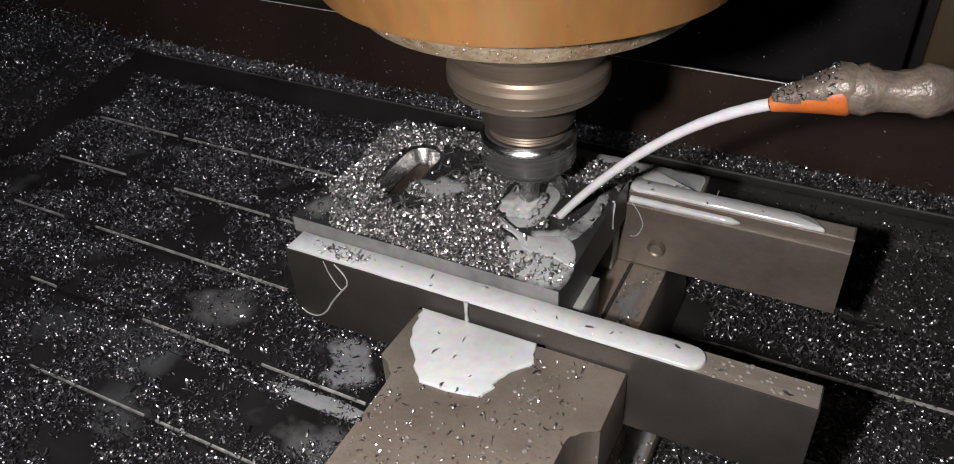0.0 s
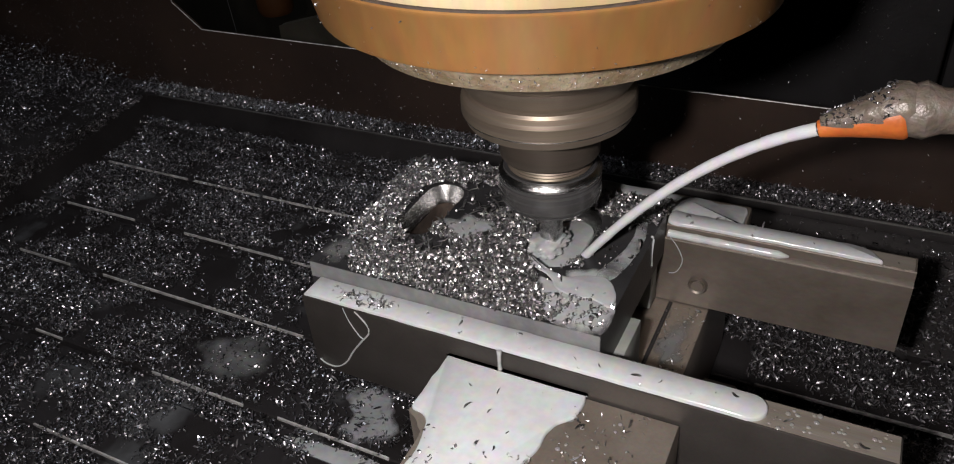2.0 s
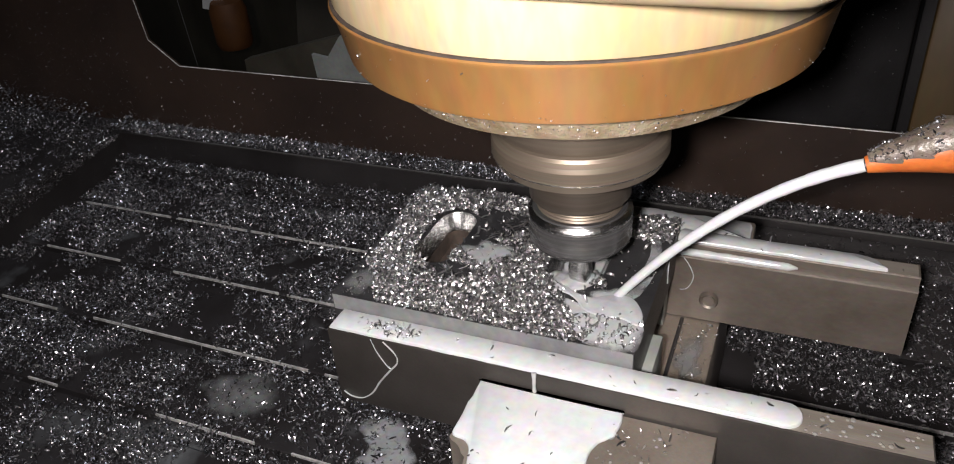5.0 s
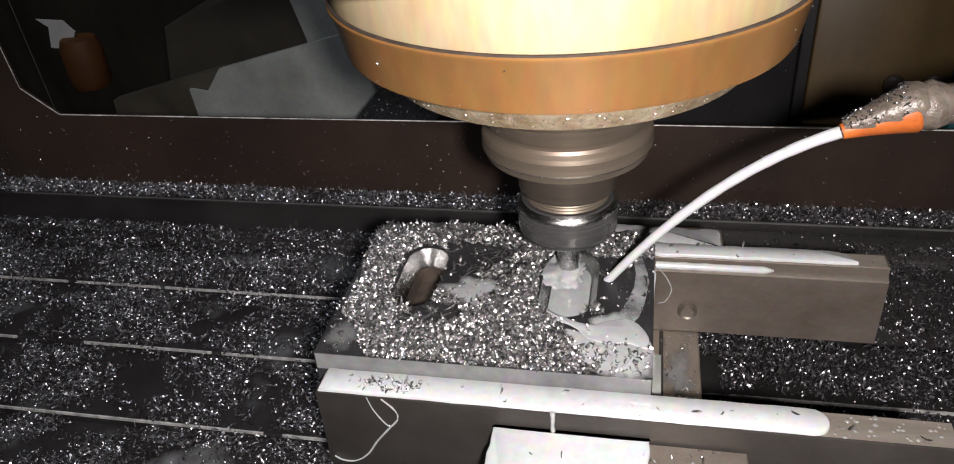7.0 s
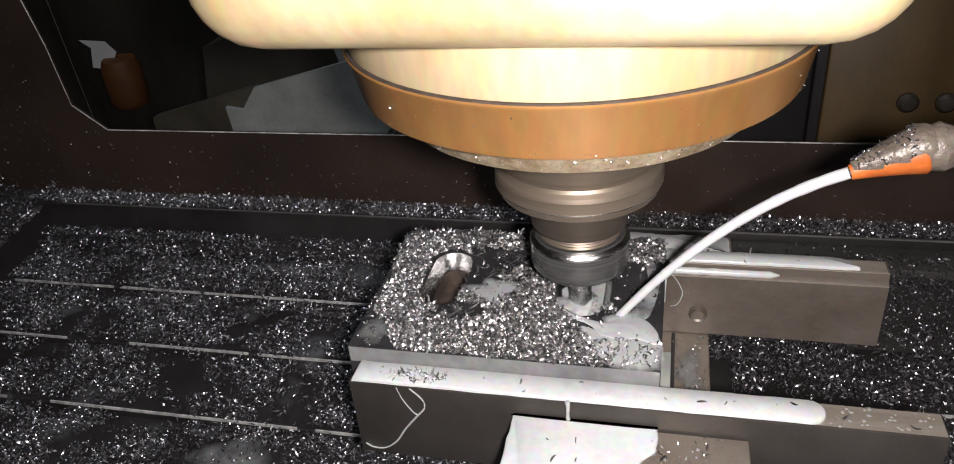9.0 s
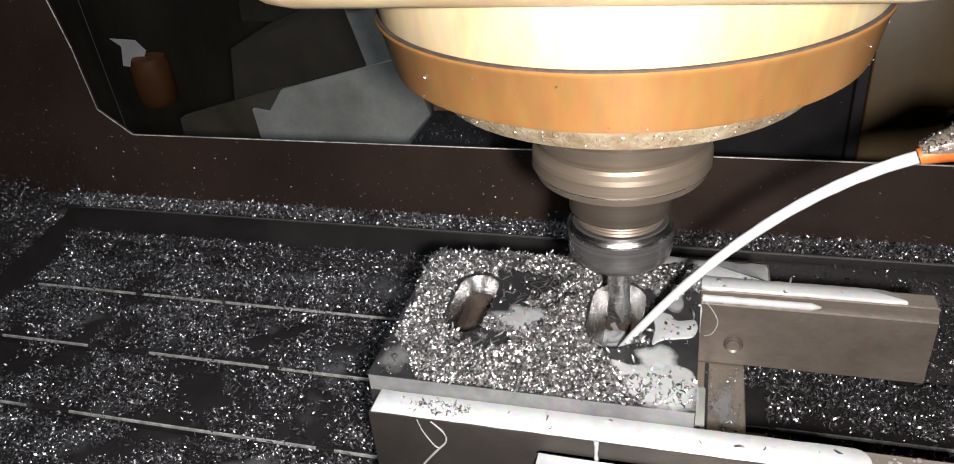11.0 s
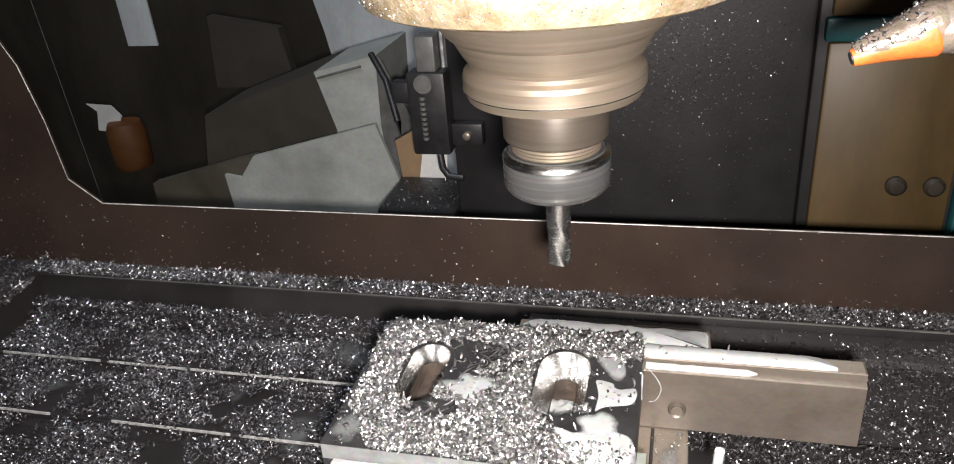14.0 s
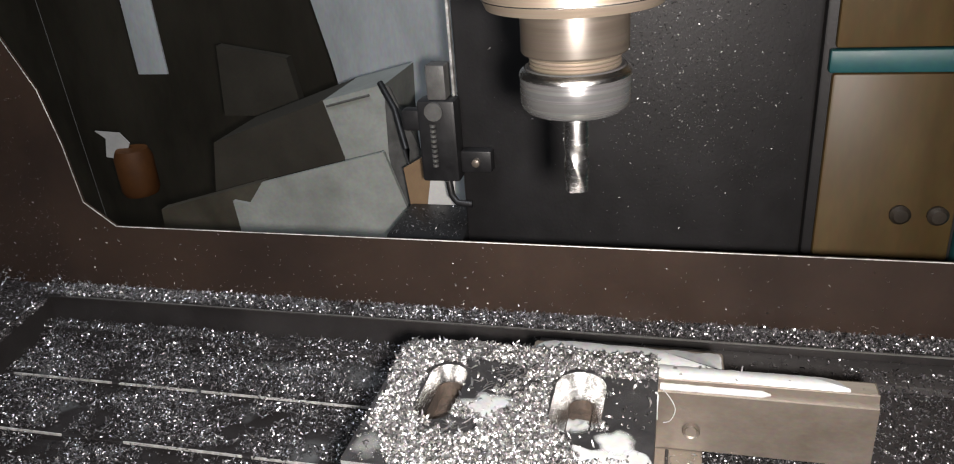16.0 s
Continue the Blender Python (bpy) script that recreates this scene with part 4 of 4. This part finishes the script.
    swept = [(-0.0070, -0.0400), (0.0012, -0.0400), (0.0190, -0.0405), (0.0265, -0.0470), (0.0200, -0.0590), (0.0150, -0.0710), (0.0060, -0.0770), (-0.0020, -0.0790)]
    below = [(-0.0140, -0.0880), (-0.0014, -0.0860), (0.0104, -0.0880), (0.0128, -0.0985), (-0.0015, -0.1025), (-0.0110, -0.0990)]
    soaked = [(-0.0007, -0.0796), (0.0077, -0.0710), (0.0218, -0.0665), (0.0257, -0.0557), (0.0357, -0.0517), (0.0325, -0.0674), (0.0238, -0.0759), (0.0173, -0.0863), (0.0083, -0.0853)]

    def on_plate(x, y, rnd):
        for (cx, cy), (half, r, _, _) in zip(SLOT_CENTRES, SLOT_SIZES):
            if math.hypot(x - cx, max(0.0, abs(y - cy) - half + r)) < r + 0.0012:
                return None
        jag = 0.003 * fbm(x, y, 110, 1)
        left = -0.0209 - (y + 0.1232) * 0.73 if y < -0.0993 else -0.0384 - (y + 0.0993) * 0.10
        if x < left + jag and rnd.random() < 0.985:
            return None
        if x > 0.0655 + 2 * jag and -0.098 < y < -0.045 and rnd.random() < 0.992:
            return None
        if (inside(x + jag, y - jag, swept) or inside(x + jag, y + jag, below)) and rnd.random() < 0.988:
            return None
        wet = inside(x + jag, y + jag, soaked)
        if wet and rnd.random() < 0.80:
            return None
        if y < -0.088 and x > 0.056 + (-0.1 - y) * 0.55 + 2 * jag:
            return PLATE_TOP + 0.0003 + 0.0006 * rnd.random() if rnd.random() < (0.07 if y < -0.106 else 0.008) else None
        h = 0.0030 * max(0.15, 0.7 + fbm(x, y, 45, 6)) * min(1, max(0.15, (x - left) / 0.008), (y + 0.1250) / 0.004) * (0.35 if wet else 1)
        return (PLATE_TOP if y < -0.0322 else BAR_TOP + 0.004) + 0.0002 + max(0, h) * rnd.random()
    ob = chips("plate_chips", spread(52000, -0.0435, 0.0915, -0.1242, -0.0185, on_plate, 5), CHIP, size=(0.0013, 0.0032), seed=5, flat=0.75, curl=(1.4, 5.2))
    tagged(ob, "bright wet steel chips heaped on the plate", "metal chips", kind="stuff")
    flakes = spread(38, -0.006, 0.024, -0.070, -0.044, lambda x, y, r: PLATE_TOP + 0.0003 if inside(x, y, swept) else None, 15)
    flakes += spread(10, -0.008, 0.010, -0.097, -0.089, lambda x, y, r: PLATE_TOP + 0.0003, 16)
    flakes += spread(34, -0.040, 0.010, -0.042, -0.030, lambda x, y, r: PLATE_TOP + 0.0042, 17)
    flakes += spread(22, 0.012, 0.034, -0.062, -0.042, lambda x, y, r: PLATE_TOP + 0.0036, 18)
    ob = chips("plate_flakes", flakes, CHIP, size=(0.0032, 0.0060), seed=16, flat=0.15, curl=(0.2, 1.1))
    tagged(ob, "longer bright shavings lying on the plate", "metal chips", kind="stuff")
    # loose ones on the film and the jaw
    few = spread(150, -0.020, 0.004, -0.1365, -0.1275, lambda x, y, r: BAR_TOP + 0.0019 if math.hypot((x + 0.008) / 0.012, (y + 0.132) / 0.0045) < 1 else None, 6)
    few += spread(32, -0.035, 0.19, -0.1374, -0.125, lambda x, y, r: BAR_TOP + 0.0019, 7)
    few += spread(14, 0.095, 0.19, -0.030, -0.019, lambda x, y, r: BAR_TOP + 0.0019, 8)
    few += spread(620, 0.043, 0.117, -0.26, -0.140, lambda x, y, r: (0.1056 if x < 0.088 and y > -0.2 else 0.1043) if r.random() < (0.12 if y > -0.175 and x < 0.09 else 0.9) else None, 9)
    few += spread(160, 0.097, 0.116, -0.122, -0.034, lambda x, y, r: 0.0722, 10)
    few += spread(260, 0.1175, 0.1335, -0.122, -0.035, lambda x, y, r: 0.0163, 19)
    ob = chips("scattered_chips", few, CHIP, size=(0.0009, 0.0022), seed=6)
    tagged(ob, "single steel chips stuck in the coolant", "metal chips", kind="stuff")
    # specks clinging to the column and guard
    rnd = random.Random(11)
    spots = []
    for _ in range(2300):
        x, z = rnd.gauss(0.11, 0.055), rnd.gauss(0.18, 0.065)
        if -0.10 < x < 0.205:
            spots.append((x, 0.3485, z))
    for _ in range(1800):
        x, z = rnd.gauss(0.085, 0.028), rnd.gauss(0.215, 0.05)
        if -0.10 < x < 0.205:
            spots.append((x, 0.3485, z))
    for _ in range(620):
        spots.append((rnd.uniform(-0.45, 0.45), 0.1534, 0.038 + 0.058 * rnd.random() ** 2.2))
    ob = chips("clinging_specks", spots, CHIP, size=(0.0008, 0.0022), seed=7, flat=1.0)
    tagged(ob, "tiny bright chips clinging to the column and guard", "metal chips", kind="stuff")
    spots = [(-0.43 - 0.26 * rnd.random(), 0.1534, 0.04 + 0.22 * rnd.random() ** 1.4) for _ in range(1500)]
    ob = chips("clinging_specks", spots, CHIP_DARK, size=(0.0006, 0.0013), seed=17, flat=0.8)
    tagged(ob, "fine dark chips clinging to the guard's side", "metal chips", kind="stuff")


# ---- behind the guard ----
def build_background():
    col = part("machine_column", box(-0.1135, 0.213, 0.35, 0.80, -0.6, 1.1, 0.004), COLUMN)
    tagged(col, "sooty black machine column flecked with chips", "machine column")
    part("edge_strip", box(-0.1160, -0.1137, 0.345, 0.352, 0.107, 1.0), EDGE, col, "thin bare metal edge strip")
    part("bracket", box(-0.1100, -0.0790, 0.335, 0.3498, 0.0845, 0.1070, 0.002), BLACK, col, "small black bracket with a stud")
    stud = turned([(0, 0), (0.004, 0), (0.004, 0.005), (0.0025, 0.006), (0, 0.006)], 20)
    bmesh.ops.rotate(stud, verts=stud.verts, matrix=Matrix.Rotation(radians(90), 3, "X"))
    bmesh.ops.translate(stud, verts=stud.verts, vec=(-0.094, 0.3352, 0.096))
    part("stud", stud, STEEL, col)
    # limit switch
    sw = empty("limit_switch", (-0.134, 0.34, 0.07))
    tagged(sw, "black limit switch with spring and cable on the column", "limit switch")

    def piece(name, bm, mat, label=""):
        bmesh.ops.translate(bm, verts=bm.verts, vec=Vector((0.134, -0.34, -0.07)))
        return part(name, bm, mat, sw, label)
    piece("body", box(-0.1475, -0.1095, 0.325, 0.349, 0.078, 0.160, 0.003), BLACK)
    piece("top_block", box(-0.1366, -0.1175, 0.328, 0.349, 0.160, 0.1935, 0.002), GREYCAST, "grey cast top block")
    piece("arm", box(-0.166, -0.140, 0.33, 0.345, 0.128, 0.150, 0.004), BLACK)
    piece("roller", tube([(-0.130, 0.322, 0.150), (-0.130, 0.329, 0.150)], [0.009, 0.009], 24), GREYCAST)
    for i in range(9):
        piece("spring_turn", tube([(-0.132, 0.3235, 0.095 + 0.005 * i), (-0.132, 0.3235, 0.0975 + 0.005 * i)], [0.003, 0.003], 12), GREYCAST)
    piece("cable", tube([(-0.125, 0.34, 0.073), (-0.122, 0.335, 0.060), (-0.115, 0.33, 0.054), (-0.10, 0.33, 0.053)], [0.0035] * 4, 12), BLACK)
    tray = part("chip_tray", box(-0.198, -0.1125, 0.33, 0.42, -0.05, 0.014, 0.004), BLACK)
    tagged(tray, "small black chip tray beside the column", "tray")
    rnd = random.Random(3)
    ob = chips("tray_chips", [(rnd.uniform(-0.195, -0.115), rnd.uniform(0.332, 0.41), 0.0145) for _ in range(350)], CHIP_DARK, seed=8)
    tagged(ob, "oily chips lying in the tray", "metal chips", kind="stuff")

    def slab(name, corners, depth, mat, label, category):
        """A flat board from its four front corners, with thickness behind."""
        p = [Vector(c) for c in corners]
        nrm = (p[1] - p[0]).cross(p[-1] - p[0]).normalized()
        if nrm.y < 0:
            nrm = -nrm
        bm = bmesh.new()
        f = [bm.verts.new(c) for c in p]
        b = [bm.verts.new(c + nrm * depth) for c in p]
        bm.faces.new(f)
        bm.faces.new(b[::-1])
        for i in range(len(p)):
            bm.faces.new((f[i], b[i], b[(i + 1) % len(p)], f[(i + 1) % len(p)]))
        return tagged(part(name, bm, mat, smooth=20), label, category)
    # the pale sheet's shaded end, built as a separate darker board
    slab("sheet_shaded_end", [(-0.600, 0.503, -0.110), (-0.597, 0.503, -0.0446), (-0.432, 0.503, 0.0006), (-0.400, 0.503, -0.110)], 0.015, SHEET_SHADE, "shaded end of the pale sheet as a darker board", "board")
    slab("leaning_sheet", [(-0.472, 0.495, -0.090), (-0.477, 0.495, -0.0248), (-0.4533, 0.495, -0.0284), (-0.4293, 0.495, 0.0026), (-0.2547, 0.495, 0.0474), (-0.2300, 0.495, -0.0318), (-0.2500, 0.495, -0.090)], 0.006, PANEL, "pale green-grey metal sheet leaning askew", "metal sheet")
    # one box in two tones: this piece carries the shade on its half
    slab("box_shaded_half", [(-0.556, 0.562, -0.10), (-0.532, 0.562, 0.0336), (-0.3569, 0.562, 0.0944), (-0.337, 0.562, 0.016), (-0.345, 0.562, -0.10)], 0.12, DIM, "shaded half of the grey metal box in a darker tone", "box")
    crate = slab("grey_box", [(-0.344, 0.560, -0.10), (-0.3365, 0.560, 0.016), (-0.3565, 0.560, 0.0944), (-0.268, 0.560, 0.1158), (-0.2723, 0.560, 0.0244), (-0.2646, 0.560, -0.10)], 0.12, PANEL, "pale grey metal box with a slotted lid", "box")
    part("lid_seam", tube([(-0.352, 0.5585, 0.0870), (-0.290, 0.5585, 0.1020)], [0.0016, 0.0016], 8), GREYCAST, crate)
    # side face of the box, its shade given by a darker grey slab
    slab("box_side", [(-0.2675, 0.556, 0.1158), (-0.2610, 0.556, 0.1125), (-0.2225, 0.556, 0.0168), (-0.2440, 0.556, -0.0900), (-0.2640, 0.556, -0.0900), (-0.2718, 0.556, 0.0244)], 0.004, GREYCAST, "shaded side face of the metal box as a grey slab", "box flap")
    slab("card", [(-0.205, 0.44, -0.01), (-0.21, 0.44, 0.048), (-0.185, 0.44, 0.062), (-0.17, 0.44, 0.0)], 0.004, CARD, "torn brown card beside the switch", "card")
    slab("paper_sheet", [(-0.185, 0.43, -0.01), (-0.172, 0.43, 0.055), (-0.145, 0.43, 0.05), (-0.15, 0.43, -0.01)], 0.002, PAPER, "white paper scrap beside the switch", "paper")
    slab("paper_note", [(-0.930, 0.80, -0.030), (-0.9104, 0.80, -0.0440), (-0.9193, 0.80, -0.0798), (-0.8817, 0.80, -0.0838), (-0.8623, 0.80, -0.0521), (-0.8795, 0.80, -0.0328)], 0.002, PAPER, "folded white paper note", "paper")
    slab("paper_strip", [(-0.80, 0.75, 2.599), (-0.770, 0.75, 0.085), (-0.715, 0.75, 0.085), (-0.745, 0.75, 2.599)], 0.003, BLUEGREY, "long pale strip hanging in the dark", "strip")
    slab("blue_grey_wall", [(-0.475, 0.90, -0.2), (-0.4838, 0.90, 0.015), (-0.4929, 0.90, 0.0688), (-0.5158, 0.90, 0.1724), (-0.56, 0.90, 0.7), (-0.18, 0.90, 0.7), (-0.18, 0.90, -0.2)], 0.02, BLUEGREY, "scuffed blue-grey painted panel", "panel")
    # a dim greyish reflection, drawn as a solid board
    slab("dim_reflection", [(-0.690, 0.85, -0.0150), (-0.680, 0.85, 0.1090), (-0.5523, 0.85, 0.0864), (-0.5359, 0.85, -0.0146)], 0.02, DIM, "dim grey reflection drawn as an olive board", "board")
    bar = part("glass_edge", tube([(-0.805, 0.60, 0.48), (-0.7933, 0.60, 0.2289), (-0.7796, 0.60, -0.058), (-0.775, 0.60, -0.15)], [0.0006] * 4, 8), GREYCAST)
    tagged(bar, "thin bright edge of a door pane", "pane edge")
    lamp = part("orange_can", turned([(0, -0.16), (0.030, -0.16), (0.034, -0.15), (0.034, -0.09), (0.028, -0.075), (0.0, -0.073)], 32), DIMORANGE)
    lamp.location = (-0.862, 0.80, 0.012)
    tagged(lamp, "orange plastic can in the dark", "can")
    cable = part("black_cable", tube([(-0.262, 0.53, 0.125), (-0.235, 0.50, 0.10), (-0.215, 0.47, 0.06), (-0.205, 0.45, 0.03), (-0.20, 0.45, -0.02)], [0.004] * 5, 12), BLACK)
    tagged(cable, "black cable looping beside the box", "cable")
    # cabinet
    cab = empty("cabinet", (0.5, 0.36, 0.0))
    tagged(cab, "tan cabinet with a teal band and dark knobs", "cabinet")

    def cpart(name, bm, mat, label=""):
        bmesh.ops.translate(bm, verts=bm.verts, vec=Vector((-0.5, -0.36, 0.0)))
        return part(name, bm, mat, cab, label)
    cpart("body", box(0.217, 0.80, 0.370, 0.75, -0.6, 0.9, 0.003), COLUMN)
    cpart("drawer_front", box(0.226, 0.343, 0.360, 0.3698, -0.35, 0.1745, 0.003), TAN)
    cpart("door", box(0.226, 0.345, 0.360, 0.3698, 0.1965, 0.62, 0.003), TAN)
    cpart("band", box(0.222, 0.80, 0.358, 0.3698, 0.1755, 0.1955, 0.002), TEAL, "teal painted band")
    cpart("side_post", box(0.3465, 0.80, 0.352, 0.3698, -0.35, 0.1745, 0.003), TEAL)
    cpart("upper_door", box(0.348, 0.80, 0.360, 0.3698, 0.1965, 0.62, 0.003), TAN)
    for x in (0.2945, 0.3255):
        k = turned([(0, 0), (0.004, 0), (0.004, 0.006), (0.0085, 0.009), (0.009, 0.013), (0.006, 0.016), (0, 0.0165)], 32)
        bmesh.ops.rotate(k, verts=k.verts, matrix=Matrix.Rotation(radians(90), 3, "X"))
        bmesh.ops.translate(k, verts=k.verts, vec=(x, 0.3602, 0.048))
        cpart("knob", k, KNOB, "round dark knob")


def build_room():
    for name, b in (("wall_back", (-2.5, 2.5, 1.5, 1.6, -0.9, 2.6)), ("wall_front", (-2.5, 2.5, -2.6, -2.5, -0.9, 2.6)), ("wall_left", (-2.6, -2.5, -2.6, 1.6, -0.9, 2.6)), ("wall_right", (2.5, 2.6, -2.6, 1.6, -0.9, 2.6))):
        tagged(part(name, box(*b), DARKWALL), "dim grey-brown workshop wall", "wall", kind="structure")
    tagged(part("floor", box(-2.6, 2.6, -2.6, 1.6, -1.0, -0.9), FLOOR), "oily dark concrete workshop floor", "floor", kind="structure")
    tagged(part("ceiling", box(-2.6, 2.6, -2.6, 1.6, 2.6, 2.7), DARKWALL), "dim workshop ceiling", "ceiling", kind="structure")
    tagged(part("machine_pedestal", box(-0.7, 0.75, -0.28, 0.34, -0.8999, -0.0905, 0.01), RIM), "dark cast machine base under the table", "pedestal")


build_table()
build_rim()
build_guard()
build_vise()
build_bars()
build_plate()
build_head()
build_stream()
build_drops()
build_coolant()
build_background()
build_room()
build_chips()


# ---- what moves ----
TRAVEL = [(0.0, -0.0732), (0.5, -0.0814), (1.0, -0.0887), (1.5, -0.0823), (2.0, -0.0757), (2.5, -0.0634), (3.0, -0.0640), (3.5, -0.0608), (4.0, -0.0706), (4.5, -0.081), (5.0, -0.088), (5.5, -0.081), (6.0, -0.070),
          (6.5, -0.0626), (7.0, -0.0602), (7.5, -0.0583), (8.0, -0.0669), (8.5, -0.0764), (9.0, -0.0857), (9.5, -0.084), (10.1, -0.078), (16.0, -0.078)]
LIFT_START = 10.15
LIFT = ([0.0, LIFT_START, 10.6, 11.5, 12.5, 16.0], [0.0, 0.0, 0.0078, 0.0270, 0.0505, 0.1258])
SPEED = ([0.0, 12.9, 13.0, 13.1, 13.2, 13.3, 13.5, 13.7, 13.8, 16.0], [0.904, 0.904, 0.76, 0.64, 0.54, 0.42, 0.32, 0.22, 0.17, 0.17])


def axis_y(t):
    return float(np.interp(t, [a for a, _ in TRAVEL], [b for _, b in TRAVEL])) + 0.006


SIDE = ([0.0, 0.5, 1.0, 1.5, 2.5, 3.0, 3.5, 4.0, 5.0, 6.5, 7.0, 8.0, 9.0, 9.5, LIFT_START, 16.0], [-0.0034, -0.0034, -0.0046, -0.0069, -0.0069, -0.0063, -0.0050, -0.0031, 0.0015, -0.0028, -0.0036, -0.0005, -0.0025, -0.0010, 0.0, 0.0])


def axis_x(t):
    return AXIS[0] + float(np.interp(t, *SIDE))


def lift(t):
    return float(np.interp(t, *LIFT))


def nozzle_at(t):
    return Vector((axis_x(t), axis_y(t), lift(t) - 0.0035)) + HEAD["tip"]


def motions():
    times = sorted({a for a, _ in TRAVEL} | {LIFT_START, 10.3, 10.6, 11.0, 11.5, 12.0, 12.5, 13.0, 14.0, 15.0})
    walk(HEAD["thing"], [(t, pose(axis_x(t), axis_y(t), lift(t) - 0.0035)) for t in times])
    walk(HEAD["spindle"], [(i / 30, pose(0, 0, 0, 0, 0, 77.0 * i)) for i in range(0, 481)])
    still = lambda z: pose(0, 0, z)
    walk(POOLS["spread"], [(0.0, still(-0.0016)), (0.6, still(-0.0016)), (1.4, still(0.0)), (16.0, still(0.0))])
    walk(POOLS["plate"], [(0.0, still(0.0)), (10.0, still(0.0)), (11.2, still(-0.0013)), (16.0, still(-0.0013))])
    walk(POOLS["arc"], [(0.0, still(0.0)), (10.0, still(0.0)), (11.2, still(-0.0013)), (16.0, still(-0.0013))])
    walk(POOLS["late"], [(0.0, still(-0.0010)), (10.3, still(-0.0010)), (11.2, still(0.0)), (13.7, still(0.0)), (14.2, still(-0.0010)), (16.0, still(-0.0010))])
    walk(POOLS["arm"], [(0.0, still(-0.0010)), (10.3, still(-0.0010)), (11.2, still(0.0)), (14.6, still(0.0)), (15.4, still(-0.0010)), (16.0, still(-0.0010))])
    walk(POOLS["slot"], [(0.0, still(0.0)), (10.2, still(0.0)), (11.3, still(-0.016)), (16.0, still(-0.016))])
    churn = [(t, pose(axis_x(t), axis_y(t), PLATE_TOP - 0.0022)) for t in times if t < 10.15]
    walk(POOLS["froth"], churn + [(10.2, pose(AXIS[0], axis_y(10.2), PLATE_TOP - 0.0022)), (11.2, pose(AXIS[0], axis_y(11.2), PLATE_TOP - 0.018)), (16.0, pose(AXIS[0], axis_y(16.0), PLATE_TOP - 0.018))])
    # the jet weakens from 12.9 s, ends at 13.82 s, and its last pieces fall
    fade = sorted({t for t in times if t < 12.9} | {12.9 + 0.05 * k for k in range(40)} | {16.0})
    for ob, a, o in JET:
        rows = []
        for t in fade:
            v = float(np.interp(t, *SPEED))
            age = a / 0.904 * (1.0 + 0.5 * min(1.0, max(0.0, (t - 13.1) / 0.5)))
            late = max(0.0, t - 13.82)
            age += late
            place = nozzle_at(min(t, 13.82)) + Vector((-v * age, 0.10 * v * age, -(0.45 * v * age + 6.0 * 0.904 ** 2 * age * age)))
            steep = math.atan2(0.45 * v + 12.0 * 0.904 ** 2 * age, v) - math.atan2(0.45 + 12.0 * a, 1.0)
            if place.z < -0.05:
                place.z = -0.05
            rows.append((t, Matrix.Translation(place) @ Matrix.Rotation(-steep, 4, "Y")))
        walk(ob, rows)
    for ob, leave in DROPS:
        rows = [(t, Matrix.Translation(nozzle_at(t) + Vector((0.061, 0.0088, 0.0163)))) for t in times if t < leave]
        first = nozzle_at(leave) + Vector((-0.0005, 0, -0.006))
        rows += [(leave - 0.05, Matrix.Translation(nozzle_at(leave - 0.05) + Vector((0.061, 0.0088, 0.0163))))] if leave - 0.05 > rows[-1][0] else []
        for k in range(9):
            rows.append((leave + 0.04 * k, Matrix.Translation((first.x + 0.12 * k * 0.04, first.y, max(-0.06, first.z - 4.9 * (0.04 * k) ** 2)))))
        rows.append((16.0, Matrix.Translation((first.x, first.y, -0.06))))
        walk(ob, rows)


motions()
